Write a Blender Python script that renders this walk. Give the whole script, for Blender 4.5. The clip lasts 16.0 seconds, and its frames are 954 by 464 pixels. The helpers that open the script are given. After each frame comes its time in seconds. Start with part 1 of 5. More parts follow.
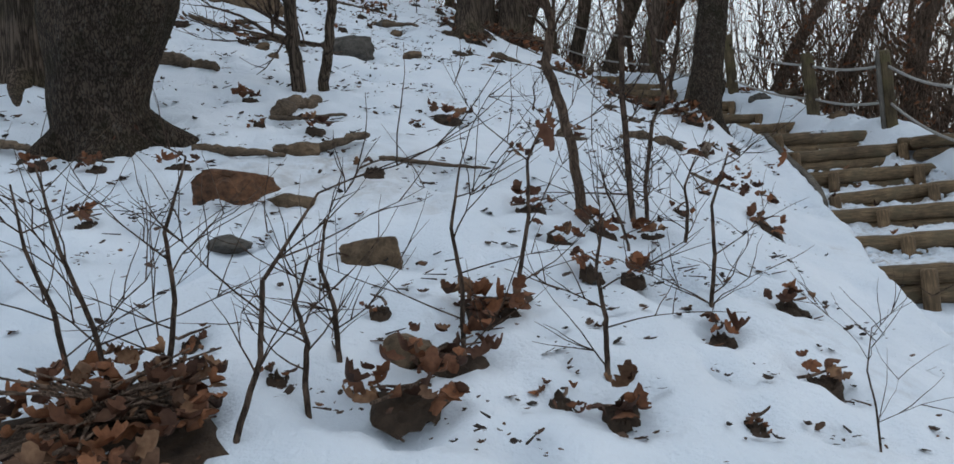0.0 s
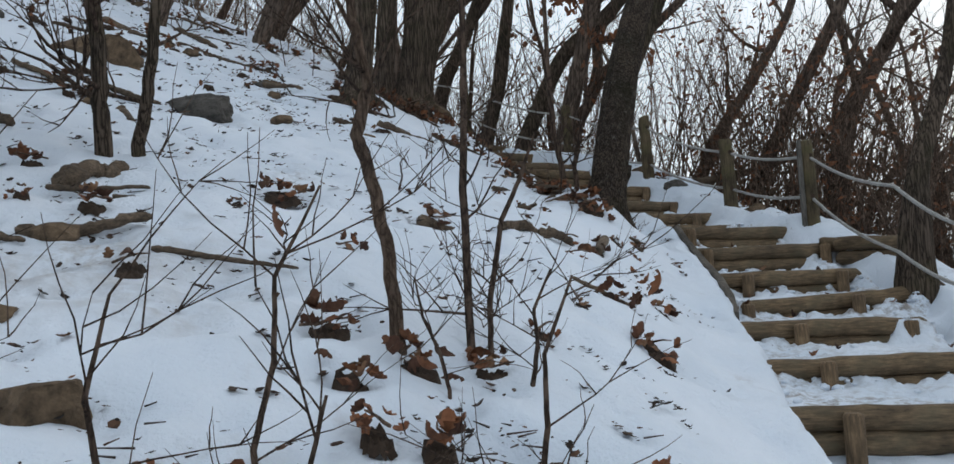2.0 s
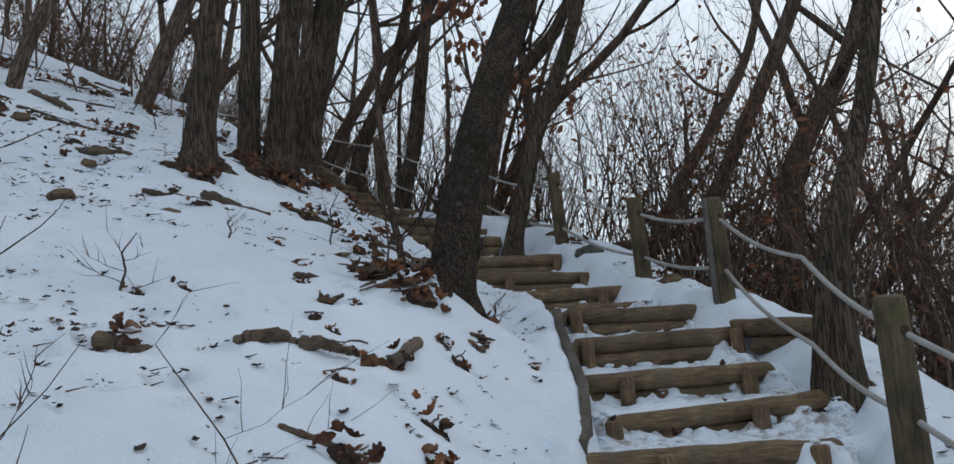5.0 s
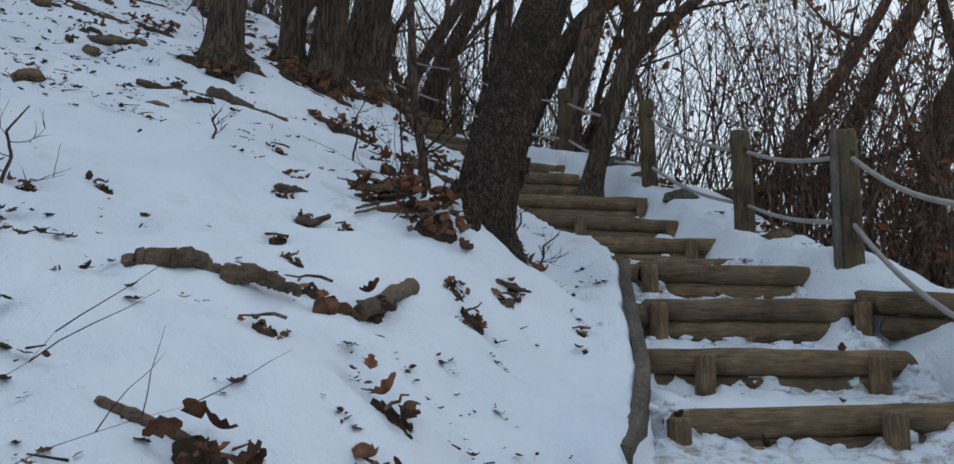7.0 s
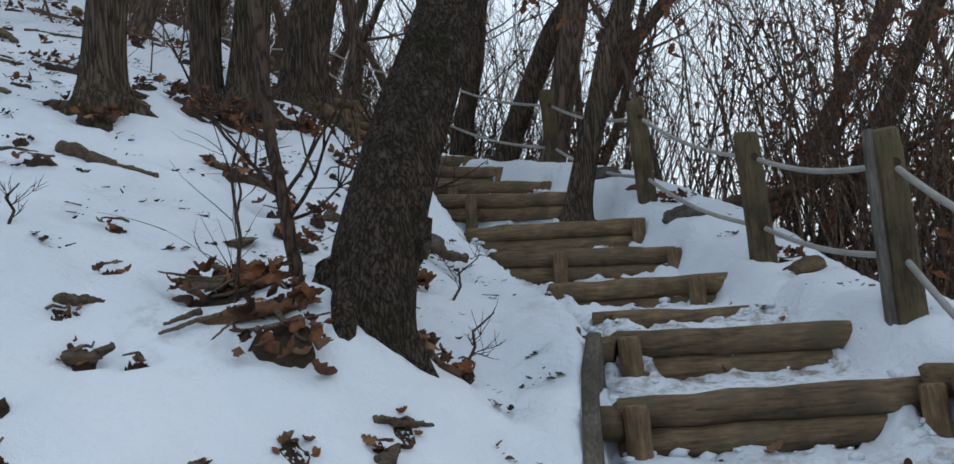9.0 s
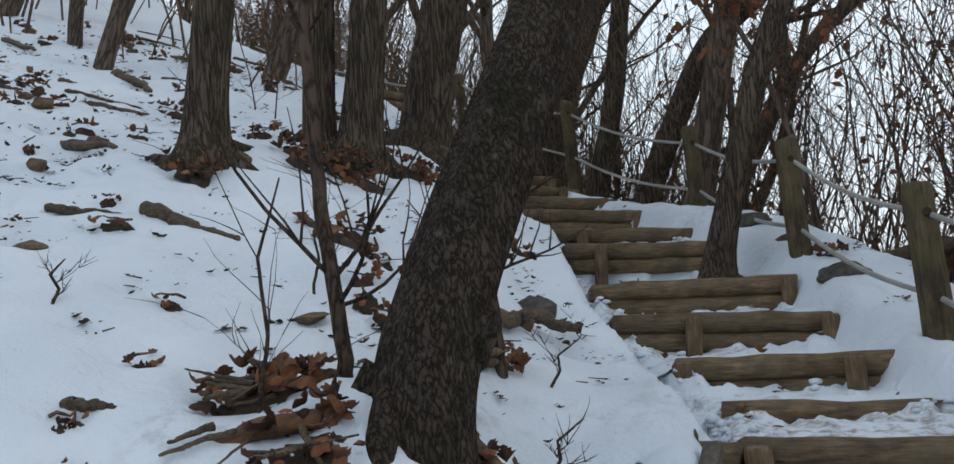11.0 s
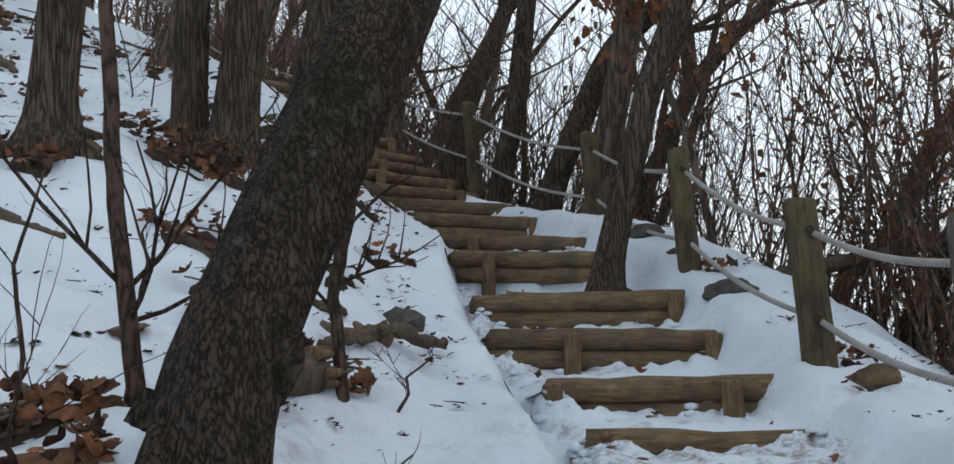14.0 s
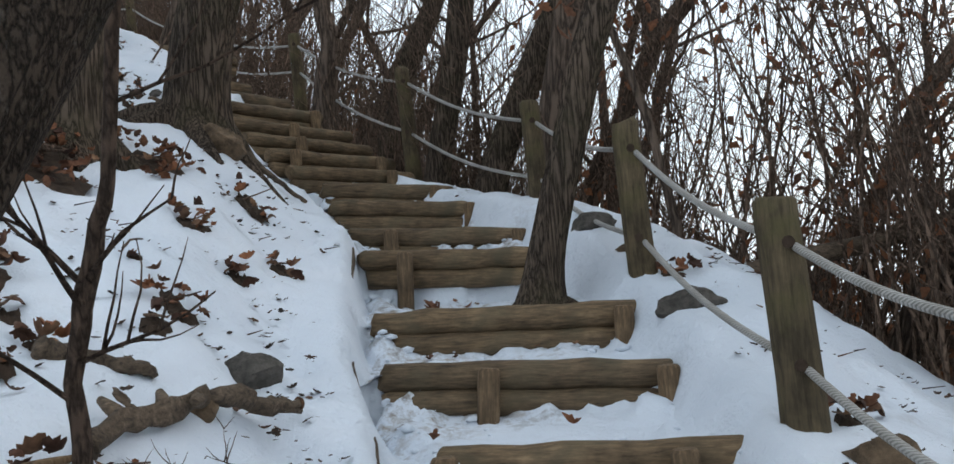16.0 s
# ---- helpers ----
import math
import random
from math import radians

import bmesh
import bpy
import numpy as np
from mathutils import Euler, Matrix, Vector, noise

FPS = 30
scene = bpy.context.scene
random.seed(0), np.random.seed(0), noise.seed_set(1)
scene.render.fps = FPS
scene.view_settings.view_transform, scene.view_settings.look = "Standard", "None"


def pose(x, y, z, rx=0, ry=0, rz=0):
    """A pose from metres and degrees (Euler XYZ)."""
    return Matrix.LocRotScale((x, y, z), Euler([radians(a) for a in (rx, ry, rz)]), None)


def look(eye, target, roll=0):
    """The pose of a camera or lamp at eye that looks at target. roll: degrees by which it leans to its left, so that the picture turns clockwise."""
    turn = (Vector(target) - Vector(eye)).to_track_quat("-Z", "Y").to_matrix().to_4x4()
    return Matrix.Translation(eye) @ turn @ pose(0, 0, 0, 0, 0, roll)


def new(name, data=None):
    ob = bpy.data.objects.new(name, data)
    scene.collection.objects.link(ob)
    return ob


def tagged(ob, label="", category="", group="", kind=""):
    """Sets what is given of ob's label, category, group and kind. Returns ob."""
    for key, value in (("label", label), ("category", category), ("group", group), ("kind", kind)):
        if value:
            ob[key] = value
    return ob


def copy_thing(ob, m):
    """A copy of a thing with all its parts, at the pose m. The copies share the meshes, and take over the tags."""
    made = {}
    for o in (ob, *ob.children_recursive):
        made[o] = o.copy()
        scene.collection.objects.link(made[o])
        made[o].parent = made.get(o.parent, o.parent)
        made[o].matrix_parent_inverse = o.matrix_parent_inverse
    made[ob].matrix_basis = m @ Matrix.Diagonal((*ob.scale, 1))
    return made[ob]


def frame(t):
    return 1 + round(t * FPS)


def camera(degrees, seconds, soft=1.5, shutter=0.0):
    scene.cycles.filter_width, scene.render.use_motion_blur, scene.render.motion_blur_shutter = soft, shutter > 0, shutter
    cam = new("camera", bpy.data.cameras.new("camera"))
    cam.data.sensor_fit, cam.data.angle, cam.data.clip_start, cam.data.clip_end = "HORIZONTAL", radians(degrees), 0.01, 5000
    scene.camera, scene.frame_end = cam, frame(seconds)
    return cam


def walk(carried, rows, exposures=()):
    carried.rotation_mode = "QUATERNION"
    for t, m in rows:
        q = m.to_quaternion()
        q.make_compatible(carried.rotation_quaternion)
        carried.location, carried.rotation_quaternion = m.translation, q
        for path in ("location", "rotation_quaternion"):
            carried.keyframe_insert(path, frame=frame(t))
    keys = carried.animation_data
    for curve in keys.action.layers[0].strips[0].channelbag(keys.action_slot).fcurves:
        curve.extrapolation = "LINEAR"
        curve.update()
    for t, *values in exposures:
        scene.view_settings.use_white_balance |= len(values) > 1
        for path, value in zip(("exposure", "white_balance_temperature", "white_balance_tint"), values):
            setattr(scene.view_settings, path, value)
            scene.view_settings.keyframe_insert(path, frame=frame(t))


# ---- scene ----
cam = camera(54.2, 16.0)
METRES, EYE, TILT, LEAN, TURN = 9.0, 1.5, -1.0, 5.0, 0.0
ROWS = [
    (0.0, 0.0, 0.0, 0.0, 0.0, 0.0, -0.0),
    (0.5, 0.0004, 0.0291, 0.0089, -1.18, 3.94, -2.07),
    (1.0, 0.0187, 0.0662, 0.0096, -3.89, 5.36, -3.94),
    (1.5, 0.0402, 0.0892, 0.0252, -3.43, 5.12, -0.74),
    (2.0, 0.0599, 0.1262, 0.0247, -4.04, 4.4, -2.09),
    (2.5, 0.0778, 0.1597, 0.0362, -7.34, 3.88, -4.7),
    (3.0, 0.1141, 0.1886, 0.045, -8.6, 3.39, -3.63),
    (3.5, 0.1319, 0.2114, 0.0524, -7.68, 3.95, -3.99),
    (4.0, 0.1506, 0.2465, 0.0585, -8.16, 6.03, -5.38),
    (4.5, 0.1864, 0.2702, 0.0667, -7.08, 7.9, -3.15),
    (5.0, 0.2094, 0.2871, 0.0685, -3.46, 7.75, -0.31),
    (7.5, 0.2718, 0.4902, 0.0746, 3.65, 3.24, -4.82),
    (8.0, 0.2937, 0.531, 0.0946, 4.19, 2.63, -0.57),
    (8.5, 0.303, 0.5688, 0.1026, 4.2, 4.58, -0.13),
    (9.0, 0.3031, 0.5985, 0.1239, 5.2, 4.09, -0.09),
    (9.5, 0.3206, 0.6244, 0.1312, 11.52, 4.47, 0.08),
    (12.0, 0.3239, 0.6711, 0.1595, 15.75, 8.44, -1.63),
    (12.5, 0.3237, 0.6705, 0.1597, 15.87, 10.21, -2.37),
    (13.0, 0.3235, 0.6728, 0.1581, 15.68, 9.57, -2.48),
    (13.5, 0.3262, 0.687, 0.1516, 10.04, 6.33, -2.63),
    (14.0, 0.3445, 0.7105, 0.1575, 10.3, 5.88, -2.15),
    (14.5, 0.3498, 0.7334, 0.1589, 11.49, 5.58, -0.76),
    (15.0, 0.3473, 0.7748, 0.1709, 9.51, 4.82, -1.58),
    (15.5, 0.3544, 0.8029, 0.1751, 8.19, 4.3, -2.68),
    (16.0, 0.3669, 0.8396, 0.1928, 9.52, 3.5, -0.3),
]
walk(cam, [(t, pose(0, 0, EYE, TILT, LEAN, TURN) @ pose(METRES * x, METRES * y, METRES * z, 90 + pitch, roll, yaw)) for t, x, y, z, yaw, pitch, roll in ROWS],
     [(0.0, -.32, 6500, 10), (3.5, -.28, 6450, 10), (5.0, -.45, 6330, 10), (7.5, -.40, 6180, 10), (9.0, -.24, 6330, 10), (12.5, -.18, 6550, 10), (13.5, -.14, 6500, 10), (14.5, .0, 6620, 10), (15.0, .0, 6620, 10), (16.0, .18, 6600, 10)])

# ---- light: pale overcast winter sky, low weak sun behind the cloud ----
SUN_UP, SUN_TURN = 24.0, 55.0
world = bpy.data.worlds.new("winter_sky")
scene.world = world
world.use_nodes = True
wn, wl = world.node_tree.nodes, world.node_tree.links
sky = wn.new("ShaderNodeTexSky")
sky.sky_type, sky.sun_disc = "NISHITA", False
sky.sun_elevation, sky.sun_rotation = radians(SUN_UP), radians(SUN_TURN)
sky.air_density, sky.dust_density, sky.ozone_density = 1.0, 4.0, 1.0
cloud = wn.new("ShaderNodeMixRGB")
cloud.inputs[0].default_value = 0.8
cloud.inputs[2].default_value = (8.0, 9.05, 9.95, 1)
wl.new(sky.outputs[0], cloud.inputs[1])
wl.new(cloud.outputs[0], wn["Background"].inputs[0])
wn["Background"].inputs[1].default_value = 0.143
sun = new("sun", bpy.data.lights.new("sun", "SUN"))
sun.data.energy, sun.data.angle, sun.data.color = 0.3, radians(20), (1.0, 0.95, 0.88)
sun.matrix_world = look((0, 0, 0), (-math.sin(radians(SUN_TURN)) * math.cos(radians(SUN_UP)), -math.cos(radians(SUN_TURN)) * math.cos(radians(SUN_UP)), -math.sin(radians(SUN_UP))))


# ---- materials ----
def material(name, rough=0.8):
    m = bpy.data.materials.new(name)
    m.use_nodes = True
    bsdf = m.node_tree.nodes["Principled BSDF"]
    bsdf.inputs["Roughness"].default_value = rough
    bsdf.inputs["Specular IOR Level"].default_value = 0.3
    return m, m.node_tree.nodes, m.node_tree.links, bsdf


def coords(n, l, scale=(1, 1, 1)):
    c, mp = n.new("ShaderNodeTexCoord"), n.new("ShaderNodeMapping")
    mp.inputs["Scale"].default_value = scale
    l.new(c.outputs["Object"], mp.inputs["Vector"])
    return mp.outputs["Vector"]


def noise_tex(n, l, vec, scale, detail=4.0, rough=0.55):
    t = n.new("ShaderNodeTexNoise")
    t.inputs["Scale"].default_value, t.inputs["Detail"].default_value, t.inputs["Roughness"].default_value = scale, detail, rough
    l.new(vec, t.inputs["Vector"])
    return t.outputs["Fac"]


def ramp(n, l, fac, stops):
    r = n.new("ShaderNodeValToRGB")
    while len(r.color_ramp.elements) < len(stops):
        r.color_ramp.elements.new(0.5)
    for e, (p, c) in zip(r.color_ramp.elements, stops):
        e.position, e.color = p, (*c, 1)
    l.new(fac, r.inputs[0])
    return r.outputs[0]


def mix(n, l, fac, a, b, kind="MIX"):
    m = n.new("ShaderNodeMixRGB")
    m.blend_type = kind
    for k, v in ((0, fac), (1, a), (2, b)):
        if isinstance(v, (int, float)):
            m.inputs[k].default_value = v
        elif isinstance(v, tuple):
            m.inputs[k].default_value = (*v, 1)
        else:
            l.new(v, m.inputs[k])
    return m.outputs[0]


def bump(n, l, bsdf, height, strength, distance):
    b = n.new("ShaderNodeBump")
    b.inputs["Strength"].default_value, b.inputs["Distance"].default_value = strength, distance
    l.new(height, b.inputs["Height"])
    l.new(b.outputs[0], bsdf.inputs["Normal"])


def snow_material(name, dirt_amount, dirt_low, dirt_high, stain=None):
    m, n, l, bsdf = material(name, 0.75)
    v = coords(n, l)
    tone = ramp(n, l, noise_tex(n, l, v, 1.3), [(0.3, (0.62, 0.675, 0.75)), (0.7, (0.725, 0.765, 0.83))])
    dirt = ramp(n, l, noise_tex(n, l, v, 9, 6, 0.7), [(0.35, (0.10, 0.07, 0.05)), (0.7, (0.34, 0.27, 0.20))])
    big = ramp(n, l, noise_tex(n, l, v, 1.1, 3), [(dirt_low, (0, 0, 0)), (dirt_high, (1, 1, 1))])
    fine = ramp(n, l, noise_tex(n, l, v, 14, 6, 0.7), [(0.46, (0, 0, 0)), (0.62, (1, 1, 1))])
    mask = mix(n, l, 1.0, big, fine, "MULTIPLY")
    mask = mix(n, l, 1.0, mask, (dirt_amount,) * 3, "MULTIPLY")
    if stain:
        off = n.new("ShaderNodeVectorMath")
        off.operation = "DISTANCE"
        off.inputs[1].default_value = [0.55 * k for k in stain]
        l.new(coords(n, l, (0.55, 0.55, 0.55)), off.inputs[0])
        wide = n.new("ShaderNodeMath")
        wide.operation = "ADD"
        l.new(off.outputs["Value"], wide.inputs[0])
        l.new(noise_tex(n, l, v, 2.6, 5), wide.inputs[1])
        spread = ramp(n, l, wide.outputs[0], [(0.55, (0.5, 0.5, 0.5)), (1.0, (0, 0, 0))])
        soft = ramp(n, l, noise_tex(n, l, v, 7, 6, 0.65), [(0.36, (0.15, 0.15, 0.15)), (0.62, (1, 1, 1))])
        mask = mix(n, l, 1.0, mask, mix(n, l, 1.0, spread, soft, "MULTIPLY"), "ADD")
    l.new(mix(n, l, mask, tone, dirt), bsdf.inputs["Base Color"])
    bsdf.inputs["Subsurface Weight"].default_value = 0.0
    grain = mix(n, l, 0.4, noise_tex(n, l, v, 9, 6, 0.62), noise_tex(n, l, v, 45, 5, 0.65))
    bump(n, l, bsdf, grain, 0.75, 0.045)
    return m


def bark_material(name, dark, light, stretch, scale, moss=None, lichen=0.0):
    """Bark with wandering ridges along the stem; stretch: their squatness."""
    m, n, l, bsdf = material(name, 0.95)
    bsdf.inputs["Specular IOR Level"].default_value = 0.12
    v = coords(n, l, (1, 1, stretch))
    broad = noise_tex(n, l, v, scale, 3, 0.5)
    off = n.new("ShaderNodeMath")
    off.operation = "SUBTRACT"
    off.inputs[1].default_value = 0.5
    l.new(broad, off.inputs[0])
    size = n.new("ShaderNodeMath")
    size.operation = "ABSOLUTE"
    l.new(off.outputs[0], size.inputs[0])
    ridge = ramp(n, l, size.outputs[0], [(0.0, (0, 0, 0)), (0.13, (1, 1, 1))])
    fine = noise_tex(n, l, coords(n, l, (1, 1, min(1, stretch * 2.5))), scale * 3.5, 6, 0.7)
    h = mix(n, l, 0.45, ridge, fine)
    colour = ramp(n, l, h, [(0.2, dark), (0.72, light)])
    tone = ramp(n, l, noise_tex(n, l, coords(n, l), 2.2, 5, 0.6), [(0.3, (0.6, 0.6, 0.62)), (0.7, (1.1, 1.05, 1.0))])
    colour = mix(n, l, 1.0, colour, tone, "MULTIPLY")
    if moss:
        patch = ramp(n, l, noise_tex(n, l, coords(n, l), 3.0, 5, 0.7), [(0.48, (0, 0, 0)), (0.68, (0.7, 0.7, 0.7))])
        colour = mix(n, l, patch, colour, moss)
    if lichen:
        spot = ramp(n, l, noise_tex(n, l, coords(n, l, (1, 1, 0.5)), 26, 6, 0.75), [(0.56, (0, 0, 0)), (0.72, (lichen,) * 3)])
        colour = mix(n, l, spot, colour, (0.26, 0.23, 0.20))
    l.new(colour, bsdf.inputs["Base Color"])
    bump(n, l, bsdf, h, 1.0, 0.026)
    return m


def wood_material(name, dark, light, stretch, moss=None):
    m, n, l, bsdf = material(name, 0.85)
    info = n.new("ShaderNodeObjectInfo")
    v = coords(n, l, stretch)
    grain = noise_tex(n, l, v, 9, 6, 0.65)
    colour = ramp(n, l, grain, [(0.28, dark), (0.72, light)])
    blot = ramp(n, l, noise_tex(n, l, coords(n, l), 4, 5, 0.65), [(0.35, (0.45, 0.45, 0.45)), (0.65, (1, 1, 1))])
    colour = mix(n, l, 1.0, colour, blot, "MULTIPLY")
    vary = ramp(n, l, info.outputs["Random"], [(0, (0.75, 0.75, 0.75)), (1, (1.0, 0.97, 0.92))])
    colour = mix(n, l, 1.0, colour, vary, "MULTIPLY")
    if moss:
        patch = ramp(n, l, noise_tex(n, l, coords(n, l), 5, 4), [(0.5, (0, 0, 0)), (0.7, (0.8, 0.8, 0.8))])
        colour = mix(n, l, patch, colour, moss)
    l.new(colour, bsdf.inputs["Base Color"])
    bump(n, l, bsdf, grain, 0.6, 0.012)
    return m


def leaf_material(name, stops, thin=0.0):
    m, n, l, bsdf = material(name, 0.8)
    info = n.new("ShaderNodeObjectInfo")
    geo = n.new("ShaderNodeNewGeometry")
    add = n.new("ShaderNodeMath")
    add.operation = "ADD"
    l.new(info.outputs["Random"], add.inputs[0])
    l.new(geo.outputs["Random Per Island"], add.inputs[1])
    wrap = n.new("ShaderNodeMath")
    wrap.operation = "FRACT"
    l.new(add.outputs[0], wrap.inputs[0])
    colour = ramp(n, l, wrap.outputs[0], stops)
    veins = ramp(n, l, noise_tex(n, l, coords(n, l), 40, 4), [(0.3, (0.55, 0.5, 0.48)), (0.7, (1, 1, 1))])
    colour = mix(n, l, 1.0, colour, veins, "MULTIPLY")
    l.new(colour, bsdf.inputs["Base Color"])
    bump(n, l, bsdf, noise_tex(n, l, coords(n, l), 70, 3), 0.4, 0.004)
    if thin:
        glow, both = n.new("ShaderNodeBsdfTranslucent"), n.new("ShaderNodeMixShader")
        both.inputs[0].default_value = thin
        l.new(colour, glow.inputs["Color"])
        l.new(bsdf.outputs[0], both.inputs[1])
        l.new(glow.outputs[0], both.inputs[2])
        l.new(both.outputs[0], n["Material Output"].inputs["Surface"])
    return m


def rock_material(name, dark, light):
    m, n, l, bsdf = material(name, 0.9)
    v = coords(n, l)
    l.new(ramp(n, l, noise_tex(n, l, v, 14, 8, 0.7), [(0.3, dark), (0.7, light)]), bsdf.inputs["Base Color"])
    bump(n, l, bsdf, noise_tex(n, l, v, 30, 6, 0.7), 0.8, 0.02)
    return m


SNOW = snow_material("snow", 0.55, 0.60, 0.78, (-0.72, 4.75, 1.8))
TROD_SNOW = snow_material("trodden_snow", 0.85, 0.36, 0.56)
BARK_DARK = bark_material("dark_wet_bark", (0.018, 0.014, 0.011), (0.115, 0.088, 0.068), 0.4, 60, (0.020, 0.020, 0.010), 0.5)
BARK_GREY = bark_material("furrowed_grey_bark", (0.026, 0.02, 0.015), (0.17, 0.13, 0.10), 0.06, 46, (0.045, 0.042, 0.022))
# BARK_FAR and TWIG: colours lifted to carry the pale haze of the background wood
BARK_FAR = bark_material("hazed_forest_bark", (0.055, 0.042, 0.034), (0.20, 0.152, 0.12), 0.12, 24)
TWIG = bark_material("hazed_twig_bark", (0.085, 0.062, 0.048), (0.25, 0.175, 0.132), 0.3, 30)
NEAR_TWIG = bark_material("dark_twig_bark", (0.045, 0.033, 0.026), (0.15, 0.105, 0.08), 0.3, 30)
SAPLING_BARK = bark_material("sapling_bark", (0.075, 0.052, 0.038), (0.19, 0.135, 0.10), 0.3, 40)
LOG_WOOD = wood_material("weathered_log", (0.065, 0.046, 0.029), (0.32, 0.22, 0.13), (1, 7, 7), (0.085, 0.07, 0.043))
STAKE_WOOD = wood_material("stake_wood", (0.075, 0.05, 0.03), (0.36, 0.24, 0.14), (7, 7, 1))
POST_WOOD = wood_material("mossy_post", (0.055, 0.041, 0.025), (0.19, 0.145, 0.085), (9, 9, 1), (0.095, 0.085, 0.034))
PLANK_WOOD = wood_material("grey_weathered_wood", (0.10, 0.09, 0.08), (0.30, 0.27, 0.235), (9, 9, 1))
EDGE_WOOD = wood_material("dark_weathered_split_timber", (0.05, 0.043, 0.036), (0.17, 0.148, 0.125), (9, 1.2, 9))
ROT_WOOD = wood_material("rotten_wood", (0.05, 0.03, 0.02), (0.24, 0.11, 0.055), (3, 3, 3))
DEAD_WOOD = wood_material("dead_branch_wood", (0.045, 0.034, 0.025), (0.25, 0.18, 0.125), (4, 9, 9))
BRANCH_BARK = wood_material("smooth_branch_bark", (0.085, 0.062, 0.045), (0.24, 0.175, 0.125), (5, 5, 5))
SOIL = rock_material("dark_soil", (0.018, 0.012, 0.008), (0.075, 0.048, 0.032))
ROCK = rock_material("brown_stone", (0.035, 0.024, 0.015), (0.20, 0.135, 0.083))
ROCK_GREY = rock_material("grey_stone", (0.025, 0.023, 0.02), (0.13, 0.115, 0.10))
LEAF = leaf_material("dry_leaf", [(0.0, (0.05, 0.026, 0.018)), (0.3, (0.14, 0.06, 0.032)), (0.55, (0.27, 0.11, 0.05)), (0.8, (0.085, 0.046, 0.03)), (1.0, (0.30, 0.165, 0.09))])
LEAF_WET = leaf_material("wet_leaf_crumbs", [(0.0, (0.025, 0.018, 0.014)), (0.5, (0.06, 0.038, 0.026)), (0.85, (0.10, 0.055, 0.033)), (1.0, (0.2, 0.10, 0.055))])
LEAF_HUNG = leaf_material("hanging_dry_leaf", [(0.0, (0.17, 0.08, 0.045)), (0.5, (0.32, 0.14, 0.07)), (1.0, (0.22, 0.12, 0.08))], .45)
TAPE = rock_material("pale_tape", (0.5, 0.42, 0.26), (0.75, 0.68, 0.5))


def rope_material():
    m, n, l, bsdf = material("pale_braided_rope", 0.85)
    v = coords(n, l)
    w = n.new("ShaderNodeTexWave")
    w.bands_direction = "DIAGONAL"
    w.inputs["Scale"].default_value, w.inputs["Distortion"].default_value = 34, 0.6
    l.new(v, w.inputs["Vector"])
    tone = ramp(n, l, w.outputs["Fac"], [(0.1, (0.19, 0.175, 0.155)), (0.6, (0.44, 0.42, 0.39))])
    l.new(mix(n, l, 0.25, tone, ramp(n, l, noise_tex(n, l, v, 6), [(0.3, (0.2, 0.18, 0.15)), (0.7, (0.6, 0.6, 0.6))])), bsdf.inputs["Base Color"])
    bump(n, l, bsdf, w.outputs["Fac"], 0.8, 0.006)
    return m


ROPE = rope_material()


# ---- building helpers ----
class Shape:
    """Vertices and faces gathered piece by piece into one mesh."""

    def __init__(self):
        self.v, self.f = [], []

    def tube(self, pts, radii, sides=8, rough=0.0, seed=0.0, caps=True, flute=0.0):
        pts = [Vector(p) for p in pts]
        start = len(self.v)
        side = None
        for i, p in enumerate(pts):
            d = (pts[min(i + 1, len(pts) - 1)] - pts[max(i - 1, 0)]).normalized()
            if side is None:
                side = d.orthogonal().normalized()
            side = (side - d * side.dot(d)).normalized()
            up = d.cross(side)
            for k in range(sides):
                a = 2 * math.pi * k / sides
                r = radii[i]
                if rough or flute:
                    q = Vector((math.cos(a) * 1.7, math.sin(a) * 1.7, seed + i * 0.13))
                    r *= 1 + rough * noise.noise(q * 1.3) + flute * (abs(noise.noise(Vector((math.cos(a) * 4.2, math.sin(a) * 4.2, seed + i * 0.05)))) - 0.2)
                self.v.append(p + (side * math.cos(a) + up * math.sin(a)) * r)
        for i in range(len(pts) - 1):
            for k in range(sides):
                a, b = start + i * sides + k, start + i * sides + (k + 1) % sides
                self.f.append((a, b, b + sides, a + sides))
        if caps:
            self.f.append(tuple(start + k for k in reversed(range(sides))))
            self.f.append(tuple(start + (len(pts) - 1) * sides + k for k in range(sides)))

    def mesh(self, name, mat, smooth=True):
        me = bpy.data.meshes.new(name)
        me.from_pydata([tuple(p) for p in self.v], [], self.f)
        me.materials.append(mat)
        if smooth:
            me.polygons.foreach_set("use_smooth", [len(f) < 5 for f in self.f])
        me.update()
        return me


def part(name, shape, mat, parent=None, label="", smooth=True):
    """Links a shape as one mesh object, under a thing or a part."""
    ob = new(name, shape if isinstance(shape, bpy.types.Mesh) else shape.mesh(name, mat, smooth))
    if parent:
        ob.parent = parent
    return tagged(ob, label)


def thing(name, place, label, category, group="", turn=0.0, kind=""):
    ob = new(name)
    ob.empty_display_size = 0.1
    ob.matrix_basis = pose(*place, 0, 0, turn)
    return tagged(ob, label, category, group, kind)


def bent(a, b, count, wobble, rng):
    """A wandering line from a to b."""
    a, b = Vector(a), Vector(b)
    out, off = [], Vector((0, 0, 0))
    for i in range(count):
        k = i / (count - 1)
        if 0 < i:
            off += Vector((rng.uniform(-1, 1), rng.uniform(-1, 1), rng.uniform(-1, 1))) * wobble
        out.append(a.lerp(b, k) + off)
    return out


